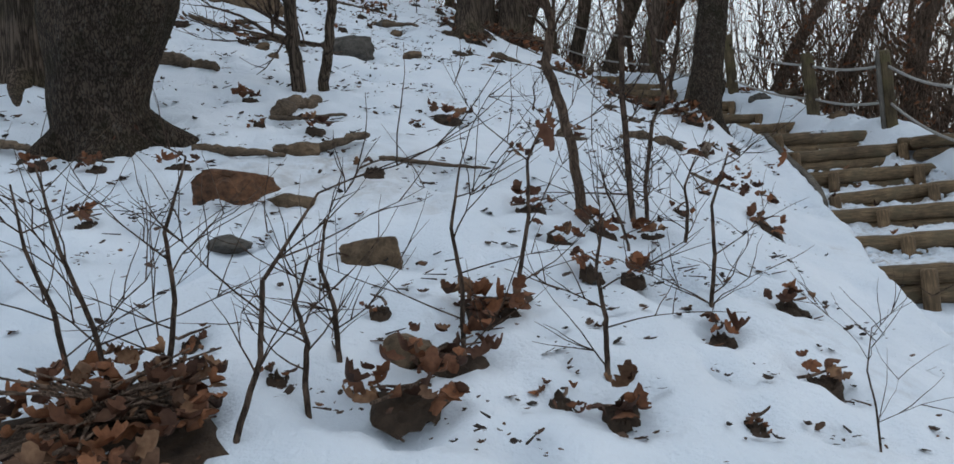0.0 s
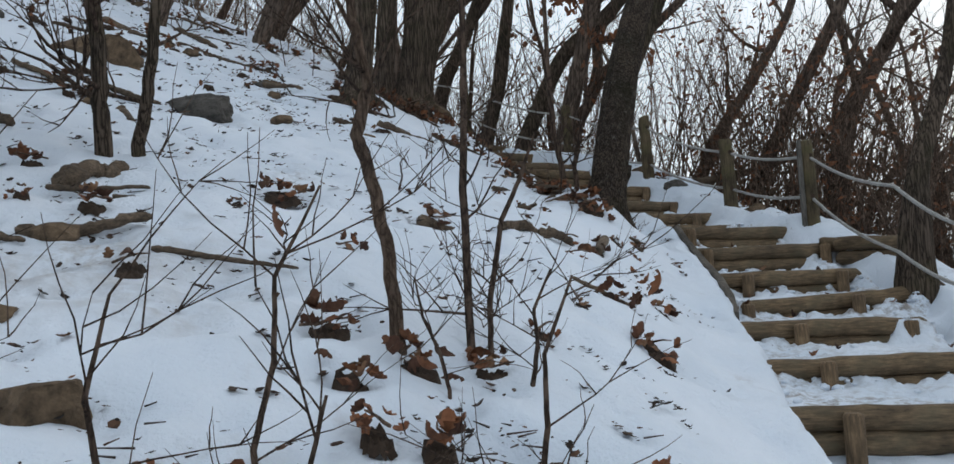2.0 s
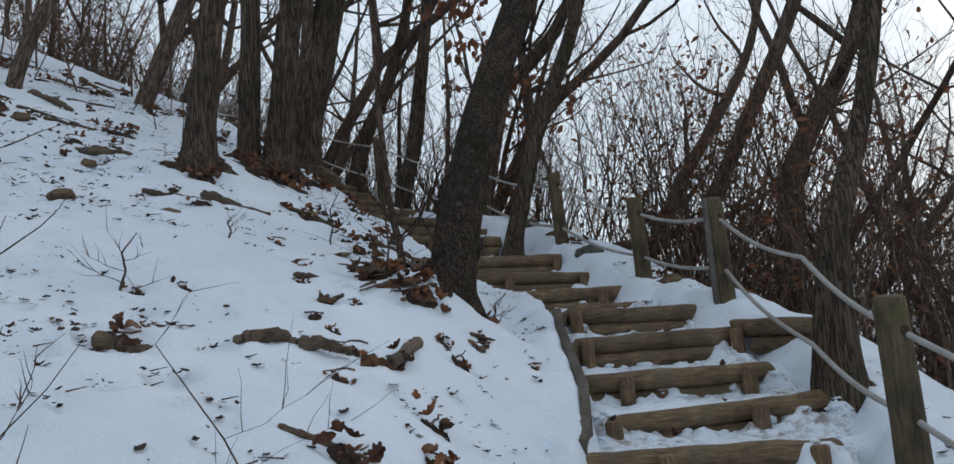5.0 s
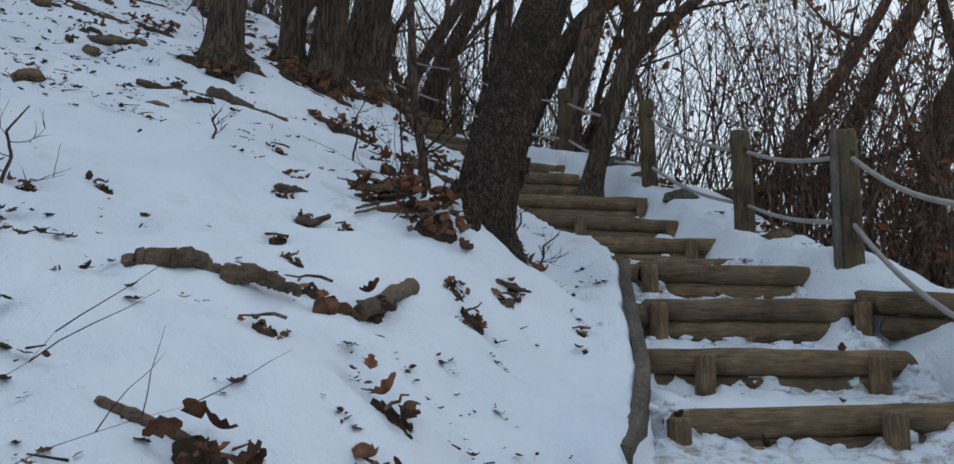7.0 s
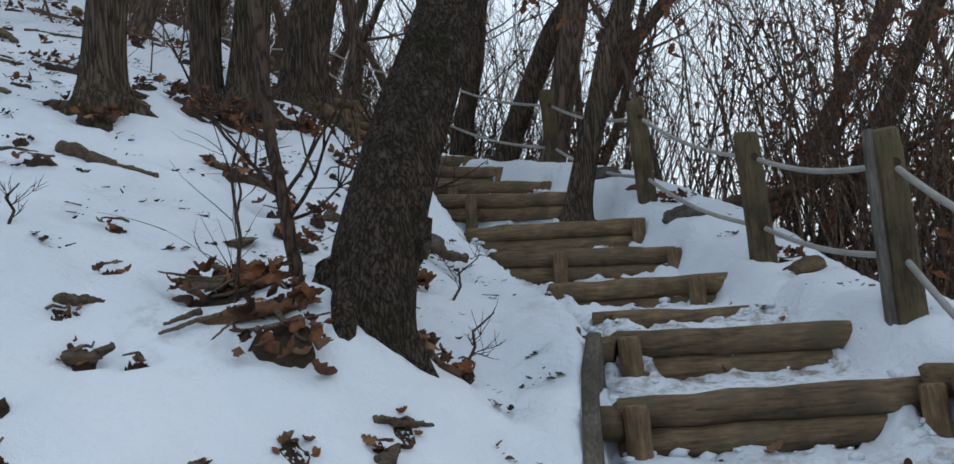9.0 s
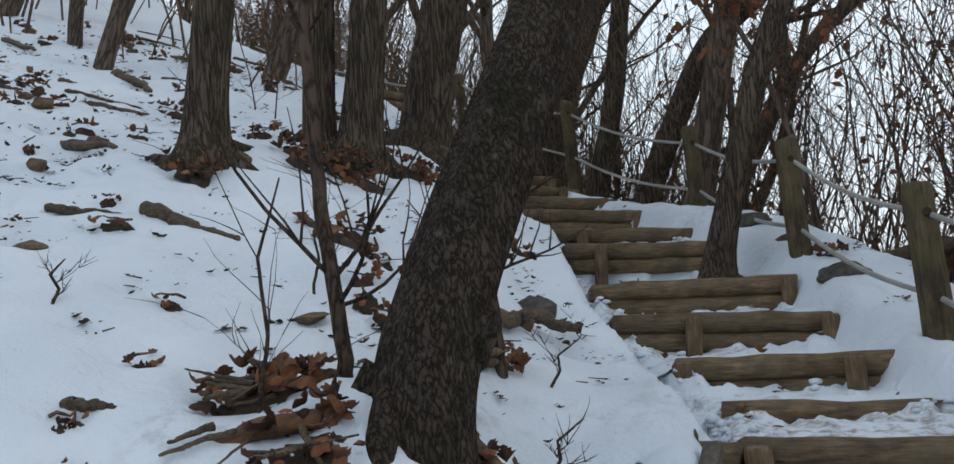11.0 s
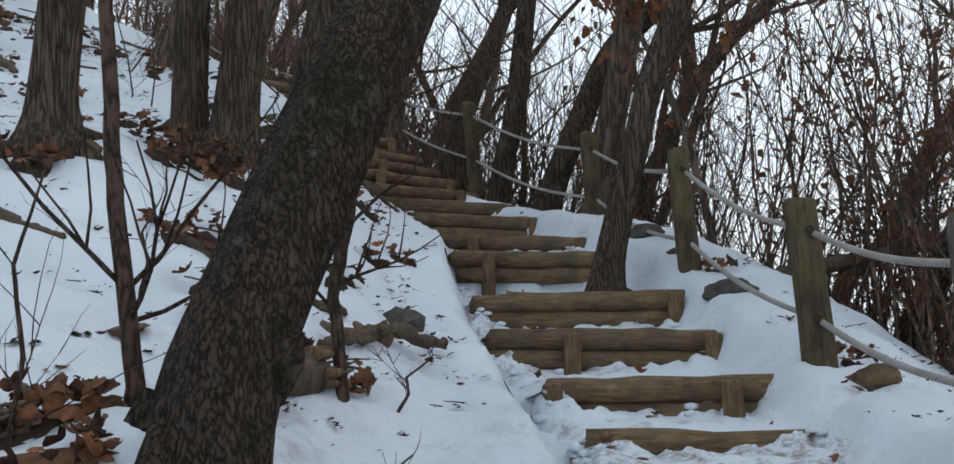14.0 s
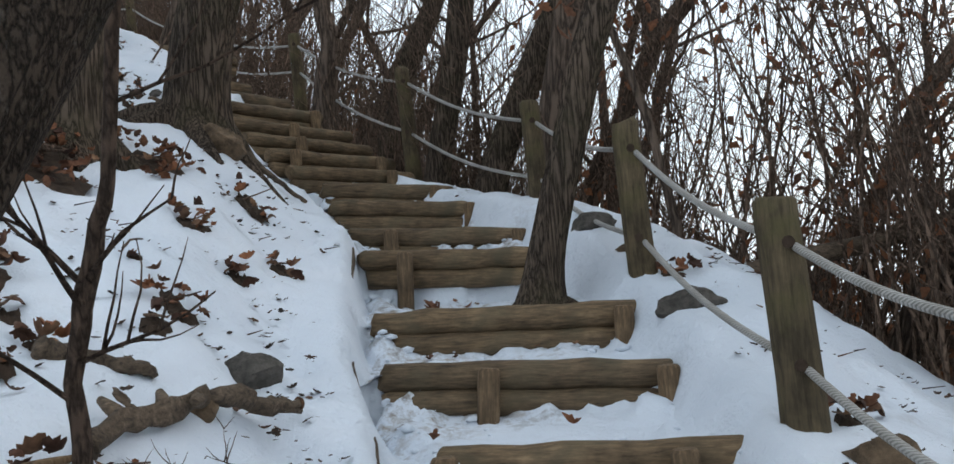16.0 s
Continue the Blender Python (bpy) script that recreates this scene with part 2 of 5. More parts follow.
# ---- the lie of the land ----
SY = (-6, 0, 2.6, 4.4, 5.3, 6.2, 7.1, 7.65, 8.2, 8.8, 9.35, 10.0, 10.67, 11.4, 11.95, 12.85, 13.3, 14.1, 14.55, 14.85, 15.05, 15.2, 15.3, 15.4, 15.65, 16.0, 16.5, 20, 30)
SZ = (-2.0, -.25, .38, .76, .98, 1.13, 1.29, 1.44, 1.62, 1.84, 2.03, 2.12, 2.265, 2.48, 2.70, 3.04, 3.20, 3.47, 3.66, 3.85, 4.02, 4.19, 4.36, 4.56, 4.8, 5.1, 5.42, 7.2, 12)
LY = (-6, 4.5, 5.3, 6.2, 7.1, 7.65, 8.2, 9.3, 9.74, 10.67, 11.4, 12.85, 14.1, 14.9, 15.8, 18, 20, 30)
LX = (1.6, 2.1, 2.2, 2.45, 2.62, 2.76, 2.78, 2.85, 2.75, 2.47, 2.18, 1.78, 1.1, .3, -1.0, -3.8, -5.4, -15)
RY = (-6, 4.5, 5.3, 6.2, 7.65, 8.8, 9.08, 9.35, 10.67, 11.4, 12.2, 13.28, 14.1, 15.2, 15.8, 17.8, 20, 30)
RX = (3.0, 3.5, 3.72, 3.95, 4.36, 4.3, 4.1, 4.04, 3.8, 3.65, 3.45, 2.9, 2.45, 1.5, .9, -1.4, -3.6, -13)
TURN_Y, TURN_K = (11, 13.3, 14.2, 15, 16, 17), (.05, .13, .3, .5, .85, 1.0)


def smooth(a, b, v):
    k = np.clip((v - a) / (b - a), 0, 1)
    return k * k * (3 - 2 * k)


def base_height(x, y):
    """The snow's surface: the hill, the dug-out flight of steps, and the bank that falls away beyond the fence."""
    x, y = np.asarray(x, float), np.asarray(y, float)
    u, v = np.clip(x, -.8, 3.2), np.clip(y, -1, 12.5)
    near = .1606 - .1359 * u + .3255 * v - .0501 * u * u - .0148 * u * v - .0014 * v * v
    near = near - np.interp(y, (3, 5, 9), (0, .08, .36)) * np.minimum(x + .8, 0) - .30 * np.maximum(x - 3.2, 0) + .34 * (y - v)
    for mx, my, size, tall in ((2.10, 8.46, .45, .30), (.1, 11.1, .6, .15), (.5, 12.2, .8, .13)):
        near = near + tall * np.exp(-((x - mx) ** 2 + (y - my) ** 2) / size ** 2)
    far = 16 * np.tanh((.33 * y - .33 * x) / 16)
    hill = near + (far - near) * smooth(14, 40, np.hypot(x, y - 6))
    xl, xr = np.interp(y, LY, LX), np.interp(y, RY, RX)
    along = y - np.interp(y, TURN_Y, TURN_K) * (x - (xl + xr) / 2)
    line = np.interp(along, SY, SZ)
    row = np.clip(np.searchsorted(SY, along - .09, side="right") - 1, 4, len(SY) - 2)
    tread = np.where(along < 5.39, np.minimum(line, .80), np.asarray(SZ)[row]) - .045
    d = xl - x
    bank = line + np.interp(y, (5, 8, 9.2, 10, 12.5, 14, 15), (.05, .08, .06, .13, .15, .08, .02))
    left = bank + (hill - bank) * smooth(-.05, .8, d)
    e = np.maximum(x - xr - np.interp(y, (8, 9.5, 11, 12), (.22, .2, .26, .34)), 0)
    right = line + np.interp(y, (7, 8.3, 9.2, 10, 13, 14.5), (.03, .04, .07, .08, .08, .03)) - 6.0 * np.tanh((.9 * e * e / (e + .5)) / 6.0) - .05 * np.maximum(e - 6, 0) - .35 * np.maximum(y - 16, 0) * smooth(1, 8, e)
    right = tread + (right - tread) * smooth(-.2, .02, x - xr)
    inner = tread + (left - tread) * smooth(-.13, .0, d)
    return np.where(d > 0, left, np.where(x > xr - .2, right, inner))


# hollows melted round dark leaves and stones: x, y, radius, depth
HOLLOWS = []


def lumps(x, y):
    """Small unevenness of the snow's surface."""
    return .034 * noise.noise(Vector((x * 1.6, y * 1.6, 3))) + .030 * noise.noise(Vector((x * 5, y * 5, 7))) + .014 * noise.noise(Vector((x * 13, y * 13, 1)))


def ground_height(x, y):
    z = float(base_height(x, y))
    if -6 < x < 9 and -4 < y < 22:
        z += lumps(x, y)
    for hx, hy, r, depth in HOLLOWS:
        k = ((x - hx) ** 2 + (y - hy) ** 2) / (r * r)
        if k < 6:
            z -= depth * math.exp(-k)
    return z


# leaf piles: x, y, radius, leaves
PILES_FOOT = [(-1.02, 2.42, .38, 105), (-.36, 3.2, .08, 3), (.02, 3.27, .2, 26), (-.12, 2.9, .2, 16), (-.25, 2.62, .2, 16), (.2, 2.7, .09, 7), (.36, 2.66, .12, 9),
              (-.62, 2.7, .07, 4), (.26, 4.45, .14, 9), (.61, 3.78, .1, 6), (.44, 3.78, .1, 6), (1.24, 3.79, .13, 5), (.84, 3.34, .1, 5), (.75, 2.66, .07, 4), (1.11, 3.1, .12, 5)]
PILES_SLOPE = [(-.94, 2.95, .07, 3), (-1.72, 4.1, .1, 4), (-.14, 6.4, .2, 14), (-.35, 6.1, .08, 3), (.7, 6.55, .14, 6), (1.36, 5.56, .07, 3), (1.67, 5.38, .15, 9), (1.96, 6.31, .1, 5), (1.08, 4.94, .08, 4),
               (.57, 4.28, .14, 10), (.25, 5.6, .1, 4), (.82, 4.42, .12, 6), (1.8, 7.29, .1, 3), (1.57, 6.77, .09, 5), (1.97, 6.67, .12, 4), (1.64, 6.02, .14, 6), (.35, 4.1, .12, 7)]
PILES_UPPER = [(1.95, 8.2, .2, 26), (1.68, 8.5, .24, 34), (2.35, 8.75, .14, 12), (1.1, 10.5, .28, 22), (.62, 11.55, .42, 64), (.98, 12.2, .3, 34), (.1, 10.75, .25, 16), (1.41, 10.0, .1, 4), (1.36, 10.4, .1, 4),
               (-1.2, 12.8, .35, 22), (1.68, 10.95, .16, 12), (1.4, 11.7, .14, 10), (1.36, 12.5, .16, 6), (1.66, 11.6, .1, 5), (1.72, 12.0, .12, 5), (1.55, 10.3, .1, 6), (2.05, 9.75, .2, 16), (4.08, 10.75, .12, 8), (3.62, 12.15, .14, 8)]
PILES_BARE = [(1.5, 7.42, .07, 3), (1.41, 8.0, .08, 4), (1.6, 7.24, .09, 4), (2.06, 7.86, .08, 4), (2.3, 8.18, .07, 4), (2.25, 8.06, .06, 3), (2.14, 7.74, .09, 5), (1.24, 8.2, .07, 3), (1.2, 8.62, .08, 4),
              (2.42, 8.86, .08, 4), (.74, 7.5, .07, 3), (1.38, 7.62, .08, 3), (.56, 7.26, .08, 4), (2.6, 8.2, .06, 3), (1.56, 8.0, .05, 3), (1.0, 9.1, .08, 4)]
ROCKS = [(-.41, 3.72, .15), (-.84, 4.27, .09), (-1.0, 3.75, .08), (-1.16, 4.45, .22), (-2.2, 9.7, .35), (-1.05, 8.7, .28), (-.26, 2.95, .10), (-.93, 5.2, .12), (2.04, 10.79, .115),
         (1.4, 9.43, .085), (.2, 9.3, .09), (3.2, 12.95, .13), (3.45, 12.5, .12), (4.05, 10.35, .1), (3.66, 11.75, .14), (1.0, 12.95, .18), (-.5, 9.2, .1)]
for px, py, r, k in PILES_FOOT + PILES_SLOPE + PILES_UPPER + PILES_BARE:
    HOLLOWS.append((px, py, r * .9 + .02, .05))
for px, py, r in ROCKS:
    HOLLOWS.append((px, py, r * 1.3, .03))


# crumbs of leaf lie in small melted dimples: x, y, spread, depth
CRUMBS = []
rng = random.Random(31)
while len(CRUMBS) < 1900:
    x, y = rng.uniform(-4.5, 4.6), rng.uniform(1.9, 16)
    if noise.noise(Vector((x * .8, y * .8, 0))) < rng.uniform(-.55, .45) - (.05 if x > .5 and y < 9 else .25):
        continue
    if np.interp(y, LY, LX) - .12 < x < np.interp(y, RY, RX) + .12:
        continue
    CRUMBS.append((x, y, rng.uniform(.012, .085) * (.7 if x > .5 and y < 9 else 1), rng.uniform(.02, .055)))


def axis_steps(parts):
    out = []
    for a, b, step in parts:
        out += list(np.arange(a, b, step))
    return np.array(out)


def build_ground():
    xs = axis_steps([(-400, -60, 40), (-60, -12, 4), (-12, -3.4, .35), (-3.4, 4.8, .04), (4.8, 9, .25), (9, 60, 3), (60, 401, 40)])
    ys = axis_steps([(-400, -40, 40), (-40, -4, 3), (-4, 1.2, .25), (1.2, 16.6, .045), (16.6, 20, .16), (20, 60, 2), (60, 401, 40)])
    gx, gy = np.meshgrid(xs, ys)
    z = base_height(gx, gy)
    for hx, hy, r, depth in HOLLOWS:
        z -= depth * np.exp(-((gx - hx) ** 2 + (gy - hy) ** 2) / (r * r))
    lump = np.zeros_like(z)
    for i in range(len(ys)):
        for j in range(len(xs)):
            x, y = xs[j], ys[i]
            if -6 < x < 9 and -4 < y < 22:
                lump[i, j] = lumps(x, y)
    z += lump
    r = random.Random(17)
    pits = [(r.uniform(-3.3, 4.6), r.uniform(1.4, 14.4), r.uniform(.035, .08), r.uniform(.008, .035)) for _ in range(1500)]
    for hx, hy, size, depth in pits + [(x, y, spread * 1.1 + .035, depth) for x, y, spread, depth in CRUMBS]:
        j0, j1 = np.searchsorted(xs, (hx - .25, hx + .25))
        i0, i1 = np.searchsorted(ys, (hy - .25, hy + .25))
        z[i0:i1, j0:j1] -= depth * np.exp(-((gx[i0:i1, j0:j1] - hx) ** 2 + (gy[i0:i1, j0:j1] - hy) ** 2) / size ** 2)
    w = len(xs)
    verts = np.stack([gx.ravel(), gy.ravel(), z.ravel()], 1)
    idx = np.arange(len(ys) * w).reshape(len(ys), w)
    faces = np.stack([idx[:-1, :-1].ravel(), idx[:-1, 1:].ravel(), idx[1:, 1:].ravel(), idx[1:, :-1].ravel()], 1)
    me = bpy.data.meshes.new("ground")
    me.from_pydata(verts.tolist(), [], faces.tolist())
    me.materials.append(SNOW)
    me.polygons.foreach_set("use_smooth", [True] * len(faces))
    tagged(new("ground", me), "snow-covered hillside with melted hollows and trodden patches", "snow", kind="structure")


build_ground()


# ---- log steps ----
STEP_LABEL = "step of two stacked weathered logs held by short stakes"


def log_shape(length, radius, seed):
    rng = random.Random(seed)
    s = Shape()
    count = max(5, int(length / .12))
    pts = [(-length / 2 + length * i / (count - 1), rng.uniform(-.006, .006), rng.uniform(-.006, .006)) for i in range(count)]
    pts = [(-length / 2 - .0, 0, 0)] + [(p[0] * (1 - .02 / length), p[1], p[2]) for p in pts] + [(length / 2, 0, 0)]
    radii = [radius * .86] + [radius * (1 + rng.uniform(-.05, .05)) for _ in pts[1:-1]] + [radius * .86]
    s.tube(pts, radii, 14, .06, seed * 1.7)
    return s


def stake_shape(radius, low, high, seed):
    s = Shape()
    s.tube([(0, 0, low), (.003, 0, (low + high) / 2), (0, 0, high - .012), (0, 0, high)], [radius * 1.02, radius, radius, radius * .82], 12, .07, seed)
    return s


def log_step(a, b, z, drop, stakes, seed, side_logs=()):
    """A riser from the left end a to the right end b, with its top edge at z, the right end lower by drop; stakes by their way along it."""
    (ax, ay), (bx, by) = a, b
    rng = random.Random(seed)
    length, turn = math.hypot(bx - ax, by - ay), math.degrees(math.atan2(by - ay, bx - ax))
    step = thing("log_step", ((ax + bx) / 2, (ay + by) / 2, z - .24), STEP_LABEL, "step", "flight of log steps", turn)
    step.matrix_basis = step.matrix_basis @ pose(0, 0, 0, 0, math.degrees(math.atan2(drop, length)), 0)
    for name, up, cut in (("upper_log", .182, 0.0), ("lower_log", .07, .04)):
        ob = part(name, log_shape(length - cut, .061, seed + up), LOG_WOOD, step)
        ob.matrix_basis = pose(rng.uniform(-.01, .01), .06 + rng.uniform(-.006, .006), up, rng.uniform(0, 360), 0, 0)
    for k in stakes:
        ob = part("stake", stake_shape(.047, -.12, .225, seed + k), STAKE_WOOD, step)
        ob.matrix_basis = pose(-length / 2 + k, -.05, 0, rng.uniform(-4, 2), rng.uniform(-4, 4), rng.uniform(0, 90))
    for k, size, tall in side_logs:
        ob = part("side_log", log_shape(size, .062, seed + 9), LOG_WOOD, step, "dark wet log end beside the riser")
        ob.matrix_basis = pose(k, .03, tall, 30, 3, 0)


FLIGHT = [
    ((2.22, 5.32), (3.55, 5.28), .98, 0.05, (.30, 1.15)), ((2.50, 6.22), (3.78, 6.18), 1.13, 0.015, (.33, 1.2)), ((2.67, 7.12), (3.91, 7.06), 1.29, 0.025, (.4, 1.12)),
    ((2.88, 7.67), (4.23, 7.62), 1.44, -0.05, (.05, .85)), ((2.80, 8.2), (4.04, 8.2), 1.62, 0.005, (.33, 1.08)), ((2.96, 8.8), (4.06, 8.8), 1.84, 0, (.06, 1.08)),
    ((3.0, 9.35), (4.16, 9.36), 2.03, 0.04, (.06, 1.02)), ((2.93, 10.0), (3.76, 10.02), 2.10, 0.035, ()), ((2.72, 10.65), (3.83, 10.68), 2.265, 0.025, (.05, .82)),
    ((2.33, 11.37), (3.64, 11.45), 2.48, 0.07, (.46, 1.2)), ((2.16, 11.93), (3.5, 12.0), 2.70, 0.045, (1.2,)), ((1.86, 12.82), (2.9, 12.95), 3.04, 0.06, (.27,)),
    ((1.65, 13.25), (2.83, 13.4), 3.20, 0.09, (.3, 1.1)), ((1.33, 13.95), (2.37, 14.25), 3.47, 0.09, (1.0,)), ((1.15, 14.35), (2.1, 14.75), 3.66, 0.08, (.86,)),
    ((.92, 14.4), (1.66, 15.3), 3.85, 0.03, (.9,)), ((.72, 14.5), (1.45, 15.6), 4.02, 0.03, (.2, 1.1)), ((.5, 14.6), (1.2, 15.75), 4.19, 0.03, (.5,)),
    ((.3, 14.75), (.98, 15.9), 4.36, 0.03, (.6,)), ((.12, 14.9), (.72, 15.85), 4.56, 0.03, (1.0,)), ((-.35, 15.1), (.3, 16.2), 4.8, 0.03, (.4,)), ((-.9, 15.4), (-.25, 16.6), 5.1, 0.03, (.4,)), ((-1.5, 15.9), (-.9, 17.1), 5.42, 0.03, (.4,)),
]
for k in range(15):
    y = 16.25 + .36 * k
    x = float(np.interp(y, LY, LX)) + .12
    FLIGHT.append(((x, y), (x + .78, y + 1.0), 5.6 + .2 * k, .03, (.3 + .11 * (k % 5),)))
for i, (a, b, z, drop, stakes) in enumerate(FLIGHT):
    extra = ()
    if i == 5:
        extra = ((-.62, .16, .16), (.80, .55, .21))
    if i == 6:
        extra = ((-.68, .2, .17),)
    if i == 13:
        extra = ((.70, .4, .1),)
    log_step(a, b, z, drop, stakes, 11 + i, extra)


def side_riser():
    """Two stacked logs that carry a riser on to the foot of the fence tree."""
    turn = math.degrees(math.atan2(-.42, .36))
    riser = thing("side_riser", (4.12, 8.72, 1.62), "two stacked dark wet logs beside the steps", "log", turn=turn)
    for k, (up, cut) in enumerate(((.19, 0), (.075, .05))):
        ob = part("upper_log" if k == 0 else "lower_log", log_shape(.6 - cut, .06, 71 + k), LOG_WOOD, riser)
        ob.matrix_basis = pose(.3, 0, up, 40 * k, 2, 0)


side_riser()


def tread_point(i, u, v):
    """A point of the trodden snow: u along the riser, v from this riser back to the next."""
    (a, b, z, drop, _), (c, d, z2, _, _) = FLIGHT[i], FLIGHT[i + 1]
    x = (a[0] + (b[0] - a[0]) * u) * (1 - v) + (c[0] + (d[0] - c[0]) * u) * v
    y = (a[1] + .05 + (b[1] - a[1]) * u) * (1 - v) + (c[1] + .04 + (d[1] - c[1]) * u) * v
    edge = max(0, abs(u - .5) - .38) / .18
    rag = noise.noise(Vector((x * 6, y * 6, 3 + i)))
    fine = noise.noise(Vector((x * 17, y * 17, 8 + i)))
    ends = .12 * math.exp(-((u - .96) / .13) ** 2) + .10 * math.exp(-((u - .02) / .12) ** 2)
    lift = z + drop * (.5 - u) * (1 - v) - .035 + .03 * v - .05 * edge ** 3
    lift += ends * v ** 2 * max(0, .75 + 1.1 * rag + .5 * fine) + .075 * v ** 5 * max(0, .25 + 1.2 * rag + .7 * fine)
    lift += .03 * (1 - v) ** 6 * max(0, rag + .5 * fine) * (.25 + 1.5 * abs(u - .5))
    lift += .022 * noise.noise(Vector((x * 4, y * 4, i))) + .016 * noise.noise(Vector((x * 11, y * 11, i + 5))) + .009 * noise.noise(Vector((x * 26, y * 26, i)))
    return x, y, min(lift, z2 - .02)


def tread_snow(i):
    """Trodden snow on the tread behind a riser."""
    nx, ny = 56, 24
    verts = [tread_point(i, k / nx * 1.14 - .07, j / ny) for j in range(ny + 1) for k in range(nx + 1)]
    w = nx + 1
    faces = [(j * w + k, j * w + k + 1, j * w + w + k + 1, j * w + w + k) for j in range(ny) for k in range(nx)]
    me = bpy.data.meshes.new("tread_snow")
    me.from_pydata(verts, [], faces)
    me.materials.append(TROD_SNOW)
    me.polygons.foreach_set("use_smooth", [True] * len(faces))
    tagged(new("tread_snow", me), "trodden dirty snow lying on a step's tread", "snow", "snow on the treads", "stuff")


for i in range(14):
    tread_snow(i)


def snow_clods():
    """Broken crumbs of snow kicked along the steps."""
    r = random.Random(58)
    bm = bmesh.new()
    bmesh.ops.create_icosphere(bm, subdivisions=1, radius=1)
    ball = [v.co.copy() for v in bm.verts]
    tris = [tuple(v.index for v in f.verts) for f in bm.faces]
    bm.free()
    s = Shape()
    for k in range(900):
        i = r.randrange(13)
        u = r.choice((r.gauss(.0, .07), r.gauss(1.0, .07), r.uniform(0, 1)))
        v = r.choice((r.uniform(.1, 1), r.gauss(.92, .05)))
        x, y, z = tread_point(i, min(max(u, -.05), 1.05), min(max(v, .05), 1))
        size, n0 = .006 + .03 * r.random() ** 2.5, len(s.v)
        squash, off = r.uniform(.45, .8), r.uniform(0, 90)
        for q in ball:
            w = 1 + .5 * noise.noise(q * 1.6 + Vector((off, k, 0)))
            s.v.append((x + q.x * size * w * 1.2, y + q.y * size * w, z + size * .2 + q.z * size * w * squash))
        s.f += [tuple(n0 + j for j in t) for t in tris]
    tagged(part("snow_crumbs", s, SNOW), "broken crumbs of kicked snow on the steps", "snow", kind="stuff")


snow_clods()


def edging(name, line, wide, tall, rise, label, mat):
    """A strip set on edge that holds the snow bank beside the steps."""
    (bx, by), bz = line[0], float(np.interp(line[0][1], SY, SZ))
    board = thing(name, (bx, by, bz), label, "edging")
    s = Shape()
    for k, (x, y) in enumerate(line):
        top = float(np.interp(y, SY, SZ)) + rise + .004 * math.sin(k * 2.1) - bz
        s.v += [(x - bx + dx, y - by, top + dz) for dx, dz in ((-wide, -tall), (wide, -tall), (wide, -.008), (wide * .6, 0), (-wide * .6, 0), (-wide, -.008))]
    for k in range(len(line) - 1):
        for j in range(6):
            p, q = k * 6 + j, k * 6 + (j + 1) % 6
            s.f.append((p, p + 6, q + 6, q))
    s.f += [tuple(range(6)), tuple(range((len(line) - 1) * 6 + 5, (len(line) - 1) * 6 - 1, -1))]
    part("board", s, mat, board, smooth=False)


edging("edge_board", [(2.915, 9.24), (2.875, 8.9), (2.855, 8.4), (2.83, 7.9), (2.76, 7.5), (2.66, 7.15)], .03, .36, .075, "grey split timber edging that retains the snow bank", EDGE_WOOD)
edging("edge_strip", [(2.86, 9.36), (2.80, 9.74), (2.66, 10.2), (2.52, 10.67), (2.38, 11.0), (2.23, 11.4), (2.02, 12.1), (1.83, 12.85), (1.55, 13.5)], .006, .3, .05, "thin dark edging strip between snow bank and steps", DEAD_WOOD)


# ---- rope fence ----
POSTS = [(4.05, 3.6, .55, 1.36), (3.92, 6.4, 1.17, 1.94), (4.16, 9.25, 2.0, 2.78), (3.91, 10.6, 2.22, 3.01), (3.48, 12.2, 2.71, 3.56), (2.85, 14.0, 3.25, 4.06), (1.55, 15.8, 3.98, 4.86), (-.17, 17.8, 5.19, 5.91), (-2.3, 19.6, 6.0, 6.8), (-3.9, 20.9, 6.9, 7.72), (-5.5, 22.2, 7.7, 8.5), (-7.2, 23.5, 8.5, 9.3)]


def rope_post(x, y, low, high, i):
    rng = random.Random(40 + i)
    post = thing("rope_post", (x, y, low), "mossy round wooden post with two ropes threaded through it", "post", "posts of the rope fence")
    s = Shape()
    h, r = high - low, .068 if i == 4 else .071
    heights = [-.3, 0, h * .3, h * .6, h * .9, h - .015, h]
    s.tube([(-.035 * k + rng.uniform(-.004, .004), rng.uniform(-.004, .004), k) for k in heights], [r * 1.06, r * 1.05, r, r * .98, r * .97, r * .95, r * .8], 18, .06, i * 3.1, True, .03)
    shaft = part("shaft", s, POST_WOOD, post)
    if i == 2:
        t = Shape()
        t.tube([(-.078, -.03, -.2), (-.083, -.03, .2), (-.09, -.03, h - .05), (-.088, -.03, h)], [.024, .026, .025, .018], 6, .1, 2)
        part("split_slab", t, PLANK_WOOD, shaft, "pale grey split slab strapped beside the post", False)
    if i == 4:
        t = Shape()
        t.tube([(0, 0, -.02), (0, 0, .05)], [r * 1.1, r * 1.09], 18)
        part("tape", t, TAPE, shaft, "pale tape round the foot")
    # no hole is cut: a solid dark plug paints the shade inside each one
    for k in (h - .145, .27):
        t = Shape()
        t.tube([(-.01, -r * 1.03, k), (-.01, -r * .8, k)], [.02, .02], 10)
        part("rope_hole", t, SOIL, shaft)


for i, p in enumerate(POSTS):
    rope_post(*p, i)


